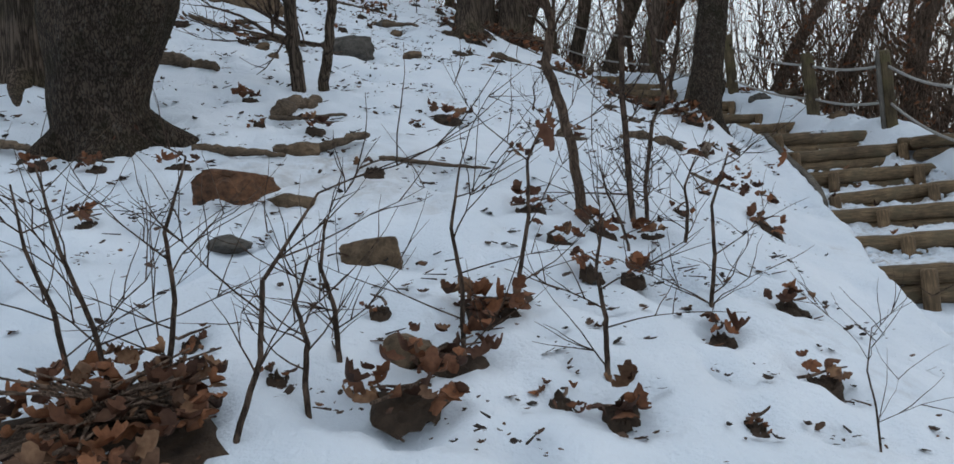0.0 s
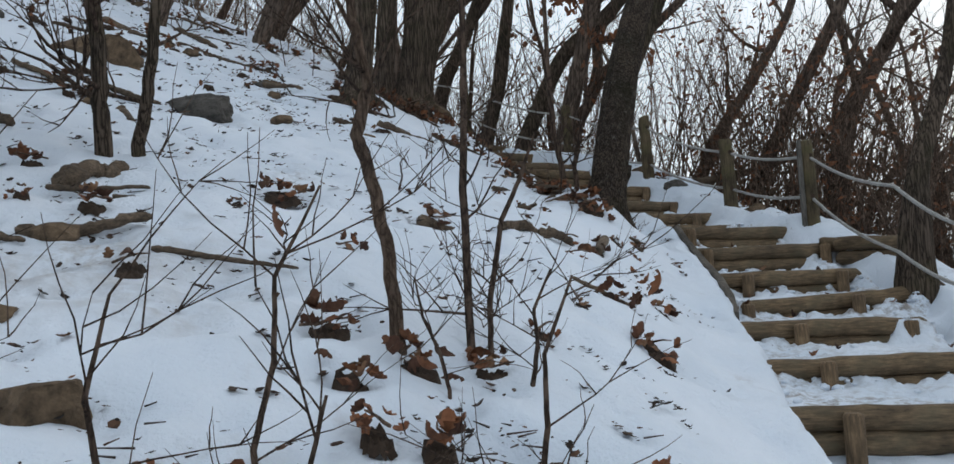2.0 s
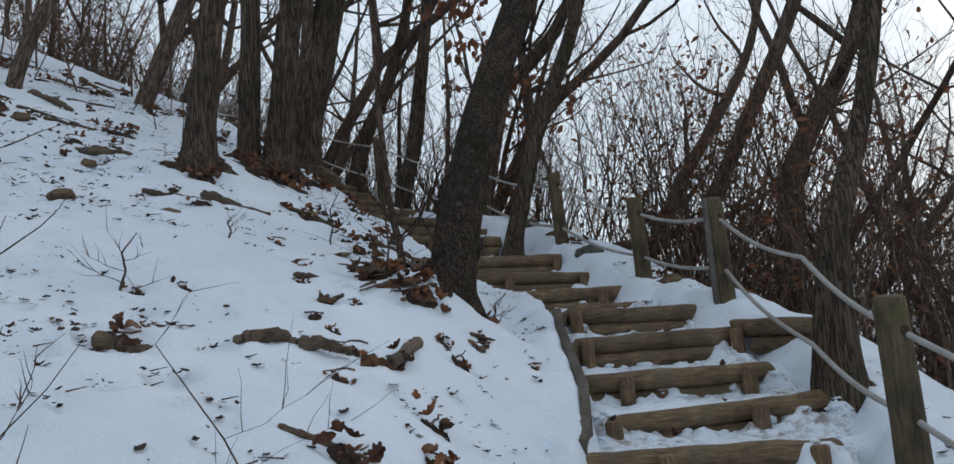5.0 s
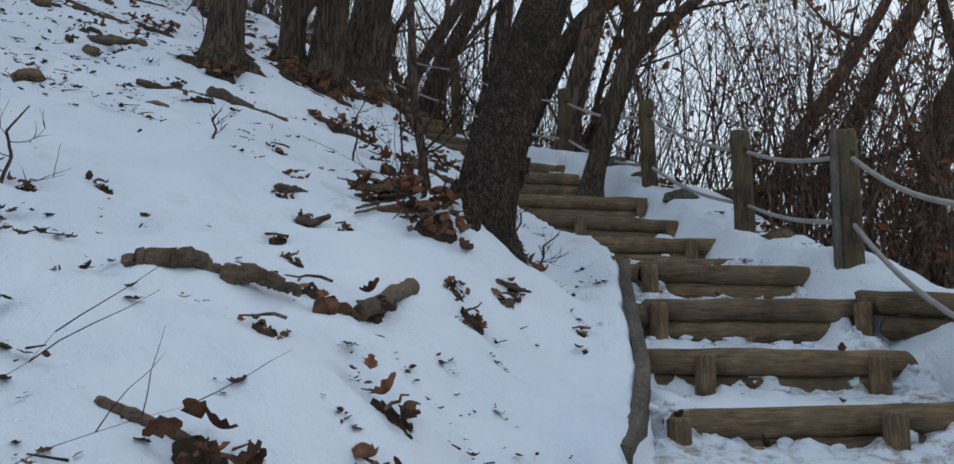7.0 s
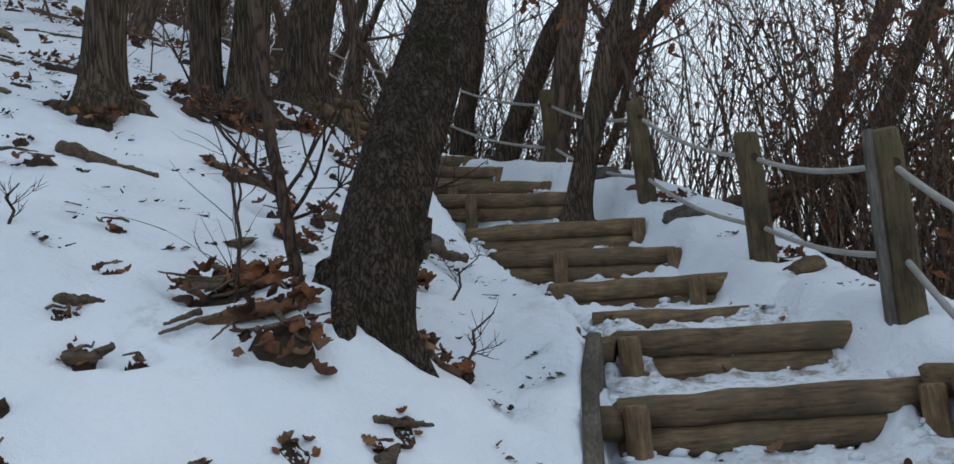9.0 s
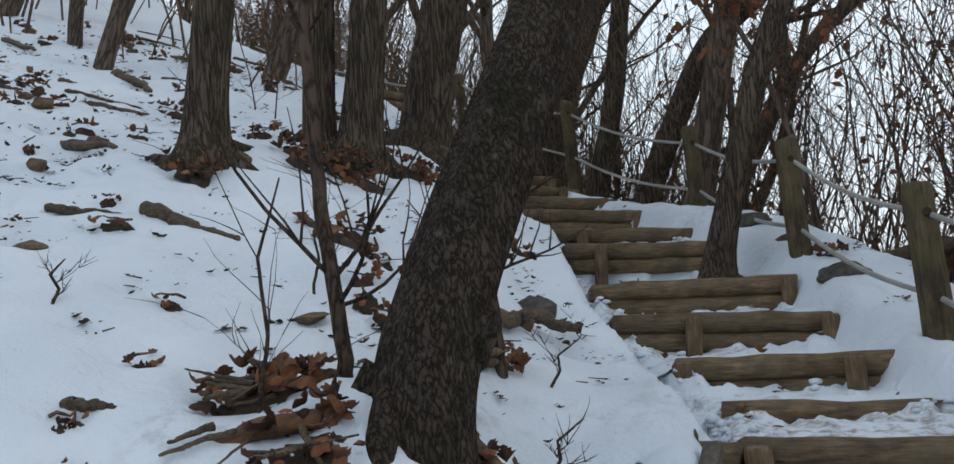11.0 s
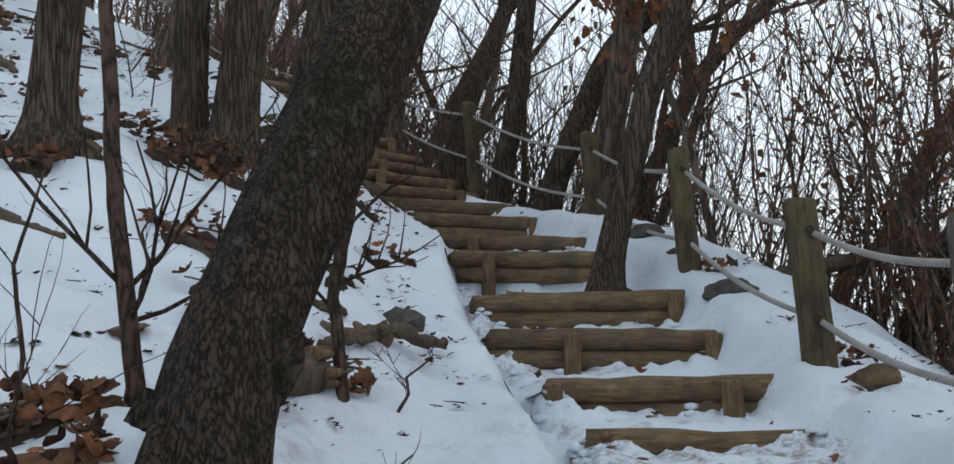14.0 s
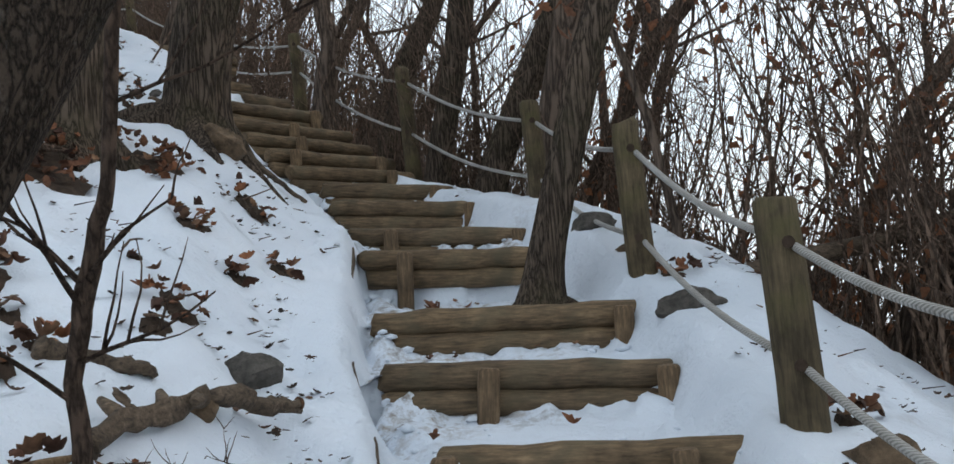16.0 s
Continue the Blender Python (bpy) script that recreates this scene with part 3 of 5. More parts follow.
def rope(level, label):
    nodes = []
    for i, (x, y, low, high) in enumerate(POSTS):
        nodes.append((x, y, high - .145 if level else low + .27))
        if i == 1:
            nodes.append((4.08, 7.66, 2.2 if level else 1.72))
    pts, radii = [], []
    for (a, b) in zip(nodes, nodes[1:]):
        a, b = Vector(a), Vector(b)
        sag = .035 * (b - a).length
        for k in range(10):
            q = a.lerp(b, k / 10)
            q.z -= sag * math.sin(math.pi * k / 10)
            pts.append(q)
    pts.append(Vector(nodes[-1]))
    base = Vector(nodes[0])
    ob = thing("rope", base, label, "rope", "ropes of the fence")
    s = Shape()
    s.tube([p - base for p in pts], [.0138] * len(pts), 8)
    part("strand", s, ROPE, ob)


rope(True, "pale braided upper rope strung through the fence posts")
rope(False, "pale braided lower rope strung through the fence posts")


# ---- trees ----
def twig_cluster(s, start, direction, length, radius, rng, depth, droop=0.0, sides=3):
    """A bare branch with side twigs, forking by depth."""
    d = Vector(direction).normalized()
    count = 5 if depth else 4
    pts, p = [Vector(start)], Vector(start)
    for i in range(count):
        d = (d + Vector((rng.uniform(-.22, .22), rng.uniform(-.22, .22), rng.uniform(-.12, .2) - droop))).normalized()
        p = p + d * (length / count)
        pts.append(p)
    s.tube(pts, [radius * (1 - .72 * i / count) for i in range(count + 1)], sides if radius < .012 else 5, caps=False)
    if depth:
        for k in range(rng.randint(3, 5)):
            at = rng.randint(1, count)
            side = Vector((rng.uniform(-1, 1), rng.uniform(-1, 1), rng.uniform(-.3, .9))).normalized()
            twig_cluster(s, pts[at], (d * .75 + side * .75), length * rng.uniform(.4, .65), radius * .5 * (1 - .5 * at / count) + .0012, rng, depth - 1, droop, sides)
    return pts


LEAF_OUTLINE = [(0, 0), (.16, .10), (.13, .2), (.30, .34), (.22, .45), (.36, .62), (.22, .74), (.16, .9), (0, 1.0)]


def add_leaf(s, m, size, curl, rng):
    start = len(s.v)
    for x, y in LEAF_OUTLINE:
        fold = .22 * curl
        lift = curl * (y - .45) ** 2
        for sgn in (-1, 1):
            if x == 0 and sgn == 1:
                continue
            s.v.append(m @ Vector((sgn * x * size * (1 + rng.uniform(-.15, .15)), (y - .5) * size, (lift + fold * abs(x) * 2.2 - .08 + (rng.uniform(-.05, .05) if x else 0)) * size)))
        if x:
            s.v.append(m @ Vector((0, (y - .5) * size, (lift - .08) * size)))
    n = len(LEAF_OUTLINE) - 2
    first, last = start, start + 1 + n * 3
    ring = [(start + 1 + 3 * k, start + 2 + 3 * k, start + 3 + 3 * k) for k in range(n)]
    s.f += [(first, ring[0][2], ring[0][0]), (first, ring[0][1], ring[0][2])]
    for a, b in zip(ring, ring[1:]):
        s.f += [(a[0], a[2], b[2], b[0]), (a[2], a[1], b[1], b[2])]
    s.f += [(ring[-1][0], ring[-1][2], last), (ring[-1][2], ring[-1][1], last)]


def hung_leaves(s, points, count, rng, size=.09):
    for _ in range(count):
        p = rng.choice(points) + Vector((rng.uniform(-.12, .12), rng.uniform(-.12, .12), rng.uniform(-.15, .05)))
        add_leaf(s, Matrix.Translation(p) @ Euler((rng.uniform(-2.4, -.8), rng.uniform(-.6, .6), rng.uniform(0, 6.3))).to_matrix().to_4x4(), size * rng.uniform(.7, 1.3), rng.uniform(-1, 1.4), rng)


def old_tree(name, line, radii, mat, label, seed, limbs=7, reach=2.6, flare=1.7, roots=5, leaves=0, first=.45, sides=30, root_len=.5):
    """A mature bare tree on a given trunk line, with roots, limbs and twigs."""
    rng = random.Random(seed)
    base = Vector(line[0])
    tree = thing(name, base, label, "tree")
    pts, rad = [], []
    rows = [Vector(p) - base for p in line]
    total = len(rows) - 1
    for i in range(total):
        steps = max(4, int((rows[i + 1] - rows[i]).length / .09))
        for k in range(steps):
            u = k / steps
            p0, p1, p2, p3 = rows[max(i - 1, 0)], rows[i], rows[i + 1], rows[min(i + 2, total)]
            pts.append(.5 * ((2 * p1) + (p2 - p0) * u + (2 * p0 - 5 * p1 + 4 * p2 - p3) * u * u + (3 * p1 - p0 - 3 * p2 + p3) * u ** 3))
            rad.append(radii[i] + (radii[i + 1] - radii[i]) * u)
    pts.append(rows[-1])
    rad.append(radii[-1])
    pts = [pts[0] - Vector((0, 0, .4)), pts[0] - Vector((0, 0, .15))] + pts
    rad = [rad[0] * flare * 1.1, rad[0] * flare * 1.02] + [r * (1 + (flare - 1) * math.exp(-max((p - base * 0).z, 0) / .13)) for r, p in zip(rad, pts[2:])]
    s = Shape()
    s.tube(pts, rad, sides, .10, seed * 2.3, True, .22)
    part("trunk", s, mat, tree)
    for k in range(roots):
        a = k * 6.283 / roots + rng.uniform(-.35, .35)
        far = root_len * rng.uniform(.7, 1.25)
        r0 = rad[2] * .33
        line2 = []
        for j in range(7):
            u = j / 6
            x, y = math.cos(a + .25 * u) * (rad[2] * .55 + far * u), math.sin(a + .25 * u) * (rad[2] * .55 + far * u)
            ground = ground_height(base.x + x, base.y + y) - base.z
            line2.append((x, y, max(ground, -1) + .05 * (1 - u) ** 2 - .02 - .10 * u))
        t = Shape()
        t.tube(line2, [r0 * (1.15 - .65 * j / 6) for j in range(7)], 9, .18, seed + k)
        part("root", t, mat, tree)
    crown, tips = Shape(), []
    for k in range(limbs):
        at = int(len(pts) * (first + (1 - first) * (k + .5) / limbs))
        at = min(at, len(pts) - 1)
        a = rng.uniform(0, 6.283)
        out = Vector((math.cos(a), math.sin(a), rng.uniform(.5, 1.3))).normalized()
        r0 = min(rad[at] * .5, .07)
        length = reach * rng.uniform(.7, 1.2)
        limb = Shape()
        q, d, lp = Vector(pts[at]), out, [Vector(pts[at])]
        for j in range(7):
            d = (d + Vector((rng.uniform(-.2, .2), rng.uniform(-.2, .2), rng.uniform(-.02, .22)))).normalized()
            q = q + d * length / 7
            lp.append(q)
        limb.tube(lp, [r0 * (1 - .8 * j / 7) for j in range(8)], 8, .1, seed + k)
        part("limb", limb, mat, tree)
        for j in (3, 5, 7):
            for _ in range(2):
                side = Vector((rng.uniform(-1, 1), rng.uniform(-1, 1), rng.uniform(-.2, .9))).normalized()
                tips += twig_cluster(crown, lp[j], d * .5 + side, length * rng.uniform(.22, .4), max(r0 * .28 * (1 - j / 10), .004), rng, 2)
    if crown.v:
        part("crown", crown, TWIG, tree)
    if leaves and tips:
        lv = Shape()
        hung_leaves(lv, tips, leaves, rng)
        part("dead_leaves", lv, LEAF_HUNG, tree, "withered brown leaves still hanging")
    return tree


LEANING = old_tree("leaning_tree", [(2.145, 8.5, 2.12), (2.185, 8.56, 2.45), (2.335, 8.82, 3.0), (2.56, 9.15, 3.68), (2.86, 9.5, 4.4), (3.3, 9.9, 5.4), (3.6, 10.2, 6.8), (3.8, 10.4, 8.5)], [.135, .142, .135, .125, .115, .10, .08, .05],
         BARK_DARK, "dark leaning tree with rough wet bark beside the steps", 3, 6, 2.4, 1.15, 4, 0, .55, 34, .2)
old_tree("slender_tree", [(2.96, 12.3, 2.70), (3.02, 12.3, 3.0), (3.2, 12.3, 3.6), (3.36, 12.3, 4.1), (3.85, 12.3, 5.25), (4.2, 12.4, 6.6), (4.4, 12.4, 8.2)], [.095, .088, .083, .08, .07, .055, .03],
         BARK_GREY, "slim leaning tree rooted in the middle of the steps", 5, 6, 1.8, 1.5, 6, 60, .74, 26, .3)
old_tree("fence_tree", [(4.24, 7.72, 1.5), (4.26, 7.72, 1.9), (4.32, 7.72, 2.35), (4.55, 7.74, 2.95), (4.74, 7.76, 3.7), (4.98, 7.8, 5.0), (5.1, 7.9, 7.5)], [.13, .112, .078, .058, .052, .045, .028],
         BARK_GREY, "leaning tree with a split grey foot that carries the fence rope", 7, 8, 2.4, 1.15, 4, 60, .42, 28, .25)
old_tree("furrowed_tree", [(.08, 10.9, 3.62), (.12, 10.9, 4.0), (.2, 10.9, 4.6), (.3, 10.9, 5.2), (.6, 11, 6.8), (.8, 11, 9.5)], [.135, .125, .118, .112, .09, .05],
         BARK_GREY, "upright tree with furrowed grey bark and spreading roots", 9, 6, 2.6, 1.5, 5, 0, .5, 32, .4)
old_tree("furrowed_tree", [(.33, 12.0, 3.78), (.36, 12.0, 4.3), (.42, 12, 5.2), (.5, 12, 7.0), (.6, 12, 9.5)], [.115, .108, .10, .08, .04],
         BARK_GREY, "tree with furrowed grey bark, one of a close pair", 10, 5, 2.4, 1.35, 4, 0, .55, 28, .35)
old_tree("furrowed_tree", [(.60, 12.05, 3.70), (.68, 12.05, 4.3), (.82, 12.05, 5.3), (1.15, 12, 7.2), (1.4, 12, 9.5)], [.15, .135, .12, .09, .04],
         BARK_GREY, "tree with furrowed grey bark, thicker one of a close pair", 12, 5, 2.4, 1.45, 5, 0, .55, 30, .4)
old_tree("furrowed_tree", [(.72, 13.2, 3.92), (.78, 13.2, 4.4), (.93, 13.2, 5.0), (1.18, 13.2, 5.95), (1.6, 13.2, 8), (1.8, 13.2, 10)], [.215, .195, .18, .165, .12, .06],
         BARK_GREY, "stout tree with deeply furrowed bark above the steps", 14, 6, 2.8, 1.3, 6, 0, .5, 36, .45)
old_tree("old_oak", [(-2.04, 5.36, 1.9), (-2.1, 5.36, 2.27), (-2.09, 5.36, 2.5), (-2.0, 5.36, 2.95), (-1.85, 5.4, 3.6), (-1.6, 5.5, 6), (-1.5, 5.5, 8)], [.29, .262, .275, .37, .36, .24, .14],
         BARK_DARK, "thick old tree with flaring foot on the snowy slope", 16, 6, 2.8, 1.2, 5, 0, .6, 40, .35)


old_tree("furrowed_tree", [(-2.95, 6.4, 2.5), (-2.95, 6.4, 3.0), (-2.9, 6.4, 3.6), (-2.7, 6.4, 5.5), (-2.5, 6.4, 8)], [.2, .18, .17, .13, .06],
         BARK_GREY, "stout grey-barked tree behind a thick old tree", 18, 4, 2.4, 1.25, 4, 0, .6, 24, .3)


old_tree("wood_tree", [(2.2, 15.2, 3.2), (2.38, 15.2, 3.75), (2.66, 15.2, 4.35), (3.06, 15.2, 5.08), (3.67, 15.2, 5.6), (4.2, 15.2, 6.2), (4.45, 15.2, 7.0), (4.6, 15.2, 9)], [.135, .125, .12, .112, .1, .085, .06, .03],
         BARK_GREY, "grey tree leaning far over beyond the fence", 31, 5, 1.6, 1.3, 3, 20, .82, 26, .2)
old_tree("wood_tree", [(1.75, 15.6, 3.5), (1.87, 15.55, 4.02), (2.03, 15.5, 4.61), (2.16, 15.5, 5.37), (2.4, 15.5, 7), (2.5, 15.5, 9.5)], [.12, .112, .105, .10, .075, .03],
         BARK_GREY, "slim upright grey tree beyond the fence", 32, 6, 1.7, 1.3, 3, 0, .6, 24, .2)
old_tree("wood_tree", [(1.1, 17, 4.4), (1.25, 17, 4.98), (1.36, 17, 5.27), (1.68, 17, 5.9), (2.1, 17, 7.2), (2.4, 17, 9.5)], [.13, .12, .115, .105, .075, .03],
         BARK_GREY, "leaning grey tree high above the steps", 33, 7, 2.4, 1.3, 3, 0, .3, 24, .2)
old_tree("wood_tree", [(.32, 17, 4.5), (.42, 17, 5.2), (.5, 17, 5.5), (.42, 17, 6.0), (.5, 17, 7.2), (.6, 17, 9.2)], [.13, .115, .11, .09, .065, .03],
         BARK_FAR, "dark forked tree high above the steps", 34, 9, 2.6, 1.3, 3, 0, .2, 22, .2)
old_tree("wood_tree", [(6.15, 13, .9), (6.2, 13, 2.5), (6.38, 13, 3.5), (6.7, 13, 4.1), (7.2, 13, 4.9), (7.7, 13, 6.4), (8.1, 13, 9)], [.16, .145, .135, .12, .10, .075, .03],
         BARK_FAR, "dark crooked tree with heavy limbs below the fence", 35, 10, 3.2, 1.2, 3, 60, .35, 24, .2)
old_tree("wood_tree", [(5.2, 20, .6), (5.89, 20, 2.8), (6.46, 20, 3.35), (7.14, 20, 4.56), (7.87, 20, 5.6), (8.8, 20, 7.2), (9.4, 20, 9.5)], [.15, .14, .135, .125, .11, .085, .03],
         BARK_FAR, "dark bent tree leaning out over the slope", 36, 9, 2.4, 1.2, 3, 90, .3, 20, .2)

def leafy_oak():
    """A young oak that still carries its withered leaves."""
    rng = random.Random(83)
    tree = thing("young_oak", (3.7, 13.5, 2.5), "young oak with withered brown leaves beyond the fence", "tree")
    s, twigs, lv = Shape(), Shape(), Shape()
    line = [Vector(p) for p in ((0, 0, -.3), (.02, 0, .6), (-.1, 0, 1.3), (-.28, 0, 1.9), (-.5, 0, 2.4), (-.75, 0, 2.9), (-.9, 0, 3.4))]
    s.tube(line, [.035, .032, .029, .025, .02, .014, .006], 9, .1, 2)
    part("trunk", s, BARK_FAR, tree)
    tips = []
    for k in range(16):
        p = line[3 + k % 4]
        a = rng.uniform(0, 6.283)
        tips += twig_cluster(twigs, p, (math.cos(a), math.sin(a) * .6, rng.uniform(-.1, .6)), rng.uniform(.35, .75), .007, rng, 1)
    part("crown", twigs, TWIG, tree)
    hung_leaves(lv, tips, 150, rng, .12)
    part("dead_leaves", lv, LEAF_HUNG, tree, "withered brown leaves still hanging")


leafy_oak()


def burl():
    """Swollen scar on the leaning trunk."""
    bm = bmesh.new()
    bmesh.ops.create_icosphere(bm, subdivisions=3, radius=1)
    for v in bm.verts:
        w = 1 + .3 * noise.noise(v.co * 1.8) + .15 * noise.noise(v.co * 5)
        v.co = Vector((v.co.x * .06, v.co.y * .06, v.co.z * .11)) * w
    me = bpy.data.meshes.new("burl")
    bm.to_mesh(me)
    bm.free()
    me.materials.append(BARK_DARK)
    me.polygons.foreach_set("use_smooth", [True] * len(me.polygons))
    ob = part("burl", me, BARK_DARK, LEANING, "knobbly swollen burl on the trunk")
    ob.matrix_basis = pose(.165, .08, .33, 0, 22, 0)


burl()


def sapling(name, line, radii, twigs, label, seed, reach=.5, mat=None, first=.2, depth=1, leaves=0, thin=.0026):
    """A thin young stem with bare side twigs."""
    rng = random.Random(seed)
    base = Vector(line[0])
    tree = thing(name, base, label, "sapling")
    s = Shape()
    rows = [Vector(p) - base for p in line]
    rows = [rows[0] - Vector((0, 0, .15))] + rows
    radii = [radii[0]] + list(radii)
    pts, rad = [], []
    for i in range(len(rows) - 1):
        for k in range(5):
            pts.append(rows[i].lerp(rows[i + 1], k / 5) + Vector((rng.uniform(-1, 1), rng.uniform(-1, 1), 0)) * radii[i] * .22)
            rad.append(radii[i] + (radii[i + 1] - radii[i]) * k / 5)
    s.tube(pts, rad, 9, .08, seed, True)
    part("stem", s, mat or SAPLING_BARK, tree)
    tips, t = [], Shape()
    for k in range(twigs):
        at = int(len(pts) * (first + (1 - first) * rng.random()))
        a = rng.uniform(0, 6.283)
        tips += twig_cluster(t, pts[min(at, len(pts) - 1)], (math.cos(a), math.sin(a), rng.uniform(.1, .9)), reach * rng.uniform(.6, 1.2), max(rad[min(at, len(rad) - 1)] * .4, thin), rng, depth)
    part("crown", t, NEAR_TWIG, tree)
    if leaves:
        lv = Shape()
        hung_leaves(lv, tips, leaves, rng, .10)
        part("dead_leaf", lv, LEAF, tree, "withered brown leaf caught on a twig")
    return tree


sapling("sapling", [(.50, 4.42, 1.48), (.47, 4.42, 1.82), (.42, 4.42, 2.09), (.38, 4.42, 2.19), (.43, 4.42, 2.36), (.39, 4.42, 2.6), (.34, 4.42, 3.0), (.3, 4.4, 3.6)], [.026, .024, .023, .024, .021, .018, .012, .006], 7, "crooked pale brown sapling growing out of the snow", 21, .7, None, .55, 2)
sapling("sapling", [(.76, 4.58, 1.42), (.76, 4.58, 2.0), (.79, 4.58, 2.64), (.8, 4.58, 3.5)], [.016, .015, .012, .006], 9, "straight thin dark sapling growing out of the snow", 22, .42, NEAR_TWIG, .3, 1)
sapling("sapling", [(.84, 4.62, 1.40), (.84, 4.6, 1.58), (.9, 4.6, 1.88), (.98, 4.6, 2.04), (1.06, 4.6, 2.25)], [.011, .011, .010, .008, .003], 9, "forked bare shrub stem in the snow", 23, .34, NEAR_TWIG, .2, 2)
sapling("sapling", [(1.85, 8.72, 2.42), (1.79, 8.75, 2.85), (1.77, 8.75, 3.2), (1.76, 8.75, 3.9), (1.8, 8.75, 5.0)], [.026, .024, .022, .018, .008], 8, "thin grey sapling close beside a leaning tree", 24, .7, NEAR_TWIG, .1, 1)
sapling("sapling", [(2.12, 9.62, 2.42), (2.10, 9.62, 2.66), (2.15, 9.62, 2.88), (2.22, 9.62, 3.13), (2.27, 9.62, 3.6), (2.3, 9.62, 4.6)], [.025, .022, .026, .018, .017, .008], 7, "knotted grey sapling beside the edge of the steps", 25, .55, NEAR_TWIG, .25, 1)
sapling("sapling", [(-1.19, 6.62, 2.44), (-1.19, 6.6, 2.8), (-1.18, 6.6, 3.15), (-1.3, 6.6, 4.2), (-1.3, 6.6, 6)], [.052, .047, .045, .035, .015], 6, "young tree with grey bark, one of two together", 26, .9, BARK_GREY, .4, 2)
sapling("sapling", [(-1.03, 6.75, 2.5), (-.96, 6.7, 2.8), (-.89, 6.65, 3.12), (-.8, 6.65, 4.2), (-.7, 6.6, 5.6)], [.042, .036, .034, .028, .012], 6, "young tree with grey bark, thinner of two together", 27, .8, BARK_GREY, .4, 2)
# shrub stems at the foot of the slope: x, y, height, lean in x
SHRUBS = [(-1.26, 2.78, .62, -.14), (-1.04, 2.56, .75, -.18), (-.94, 2.73, .68, .12), (-.66, 2.36, .66, .3), (-.45, 2.79, .45, .0), (-.08, 3.01, .62, .05), (.14, 3.54, .72, .22), (.36, 2.86, .5, .04), (.85, 3.51, .62, .14), (1.07, 2.6, .36, .02),
          (-.52, 2.6, .4, .05), (.95, 4.3, .42, .1), (.66, 4.15, .4, -.1), (1.37, 5.58, .5, -.3), (.5, 7.2, .3, .1), (.72, 8.8, .17, .05), (2.3, 9.7, .2, .15), (2.42, 8.95, .2, .14), (-.6, 13.2, .9, .1), (-1.0, 13.6, 1.0, -.2), (1.3, 9.7, .4, .1), (1.75, 8.35, .7, .1)]
for i, (x, y, tall, lean) in enumerate(SHRUBS):
    z = ground_height(x, y)
    sapling("shrub", [(x, y, z), (x + lean * .25, y + .02, z + tall * .3), (x + lean * .45 - .03, y, z + tall * .6), (x + lean, y + .03, z + tall)], [.0035, .003, .0025, .0012] if i in (9, 13) else [.009, .0078, .006, .0025] if i < 12 else [.007, .006, .005, .002], 6 if i < 12 else 5, "bare thin twiggy shrub poking out of the snow", 60 + i, tall * .8, NEAR_TWIG, .2, 1, 1 if i in (3, 6, 8) else 0, .0014 if i in (9, 13) else .0034 if i < 12 else .0025)


# ---- forest behind the fence and up the hill ----
def wander(start, way, length, count, bend, lift, rng):
    """A crooked line that grows on from start."""
    p, d = Vector(start), Vector(way).normalized()
    out = [p]
    for i in range(count):
        d = (d + Vector((rng.uniform(-bend, bend), rng.uniform(-bend, bend), rng.uniform(-bend, bend) * .6 + lift))).normalized()
        p = p + d * length / count
        out.append(p)
    return out, d


def forest_template(seed, tall, r0, forks, leaves):
    """A bare woodland tree with a crooked trunk that forks into ascending limbs, as a thing at the origin."""
    rng = random.Random(seed)
    tree = thing("forest_tree", (0, 0, 0), "bare dark woodland tree with many thin branches", "tree", "trees of the wood")
    crown, tips = Shape(), []
    bole = tall * rng.uniform(.3, .45)
    base, d = wander((0, 0, -.6), (rng.uniform(-.1, .2), rng.uniform(-.1, .1), 1), bole + .6, 9, .11, .03, rng)
    s = Shape()
    s.tube(base, [r0 * (1.3 if i == 0 else 1.08 - .03 * i) for i in range(10)], 10, .12, seed, False)
    part("trunk", s, BARK_FAR, tree)
    for f in range(forks + 1):
        a = 6.283 * f / (forks + 1) + rng.uniform(-.6, .6)
        out = Vector((math.cos(a), math.sin(a), 0)) * rng.uniform(.2, .65)
        top, e = wander(base[-1], d + out, tall - bole, 11, .17, .05, rng)
        rad = [r0 * (.82 - .1 * f) * (1 - .9 * (i / 11) ** .8) + .006 for i in range(12)]
        limb = Shape()
        limb.tube(top, rad, 8, .1, seed + f, False)
        part("limb", limb, BARK_FAR, tree)
        for k in range(15 // (forks + 1) + 4):
            at = rng.randint(1, 10)
            a = rng.uniform(0, 6.283)
            lp, g = wander(top[at], (math.cos(a), math.sin(a), rng.uniform(.1, 1.1)), tall * rng.uniform(.12, .27), 6, .28, .07, rng)
            r1 = max(rad[at] * .5, .010)
            crown.tube(lp, [r1 * (1 - .8 * j / 6) for j in range(7)], 5, caps=False)
            for j in (2, 4, 6):
                side = Vector((rng.uniform(-1, 1), rng.uniform(-1, 1), rng.uniform(-.3, .9))).normalized()
                tips += twig_cluster(crown, lp[j], g * .4 + side, tall * rng.uniform(.05, .1), max(r1 * .28, .0045), rng, 1)
    part("crown", crown, BARK_FAR, tree)
    if leaves:
        lv = Shape()
        hung_leaves(lv, tips, leaves, rng, .12)
        part("dead_leaves", lv, LEAF_HUNG, tree, "withered brown leaves still hanging")
    return tree


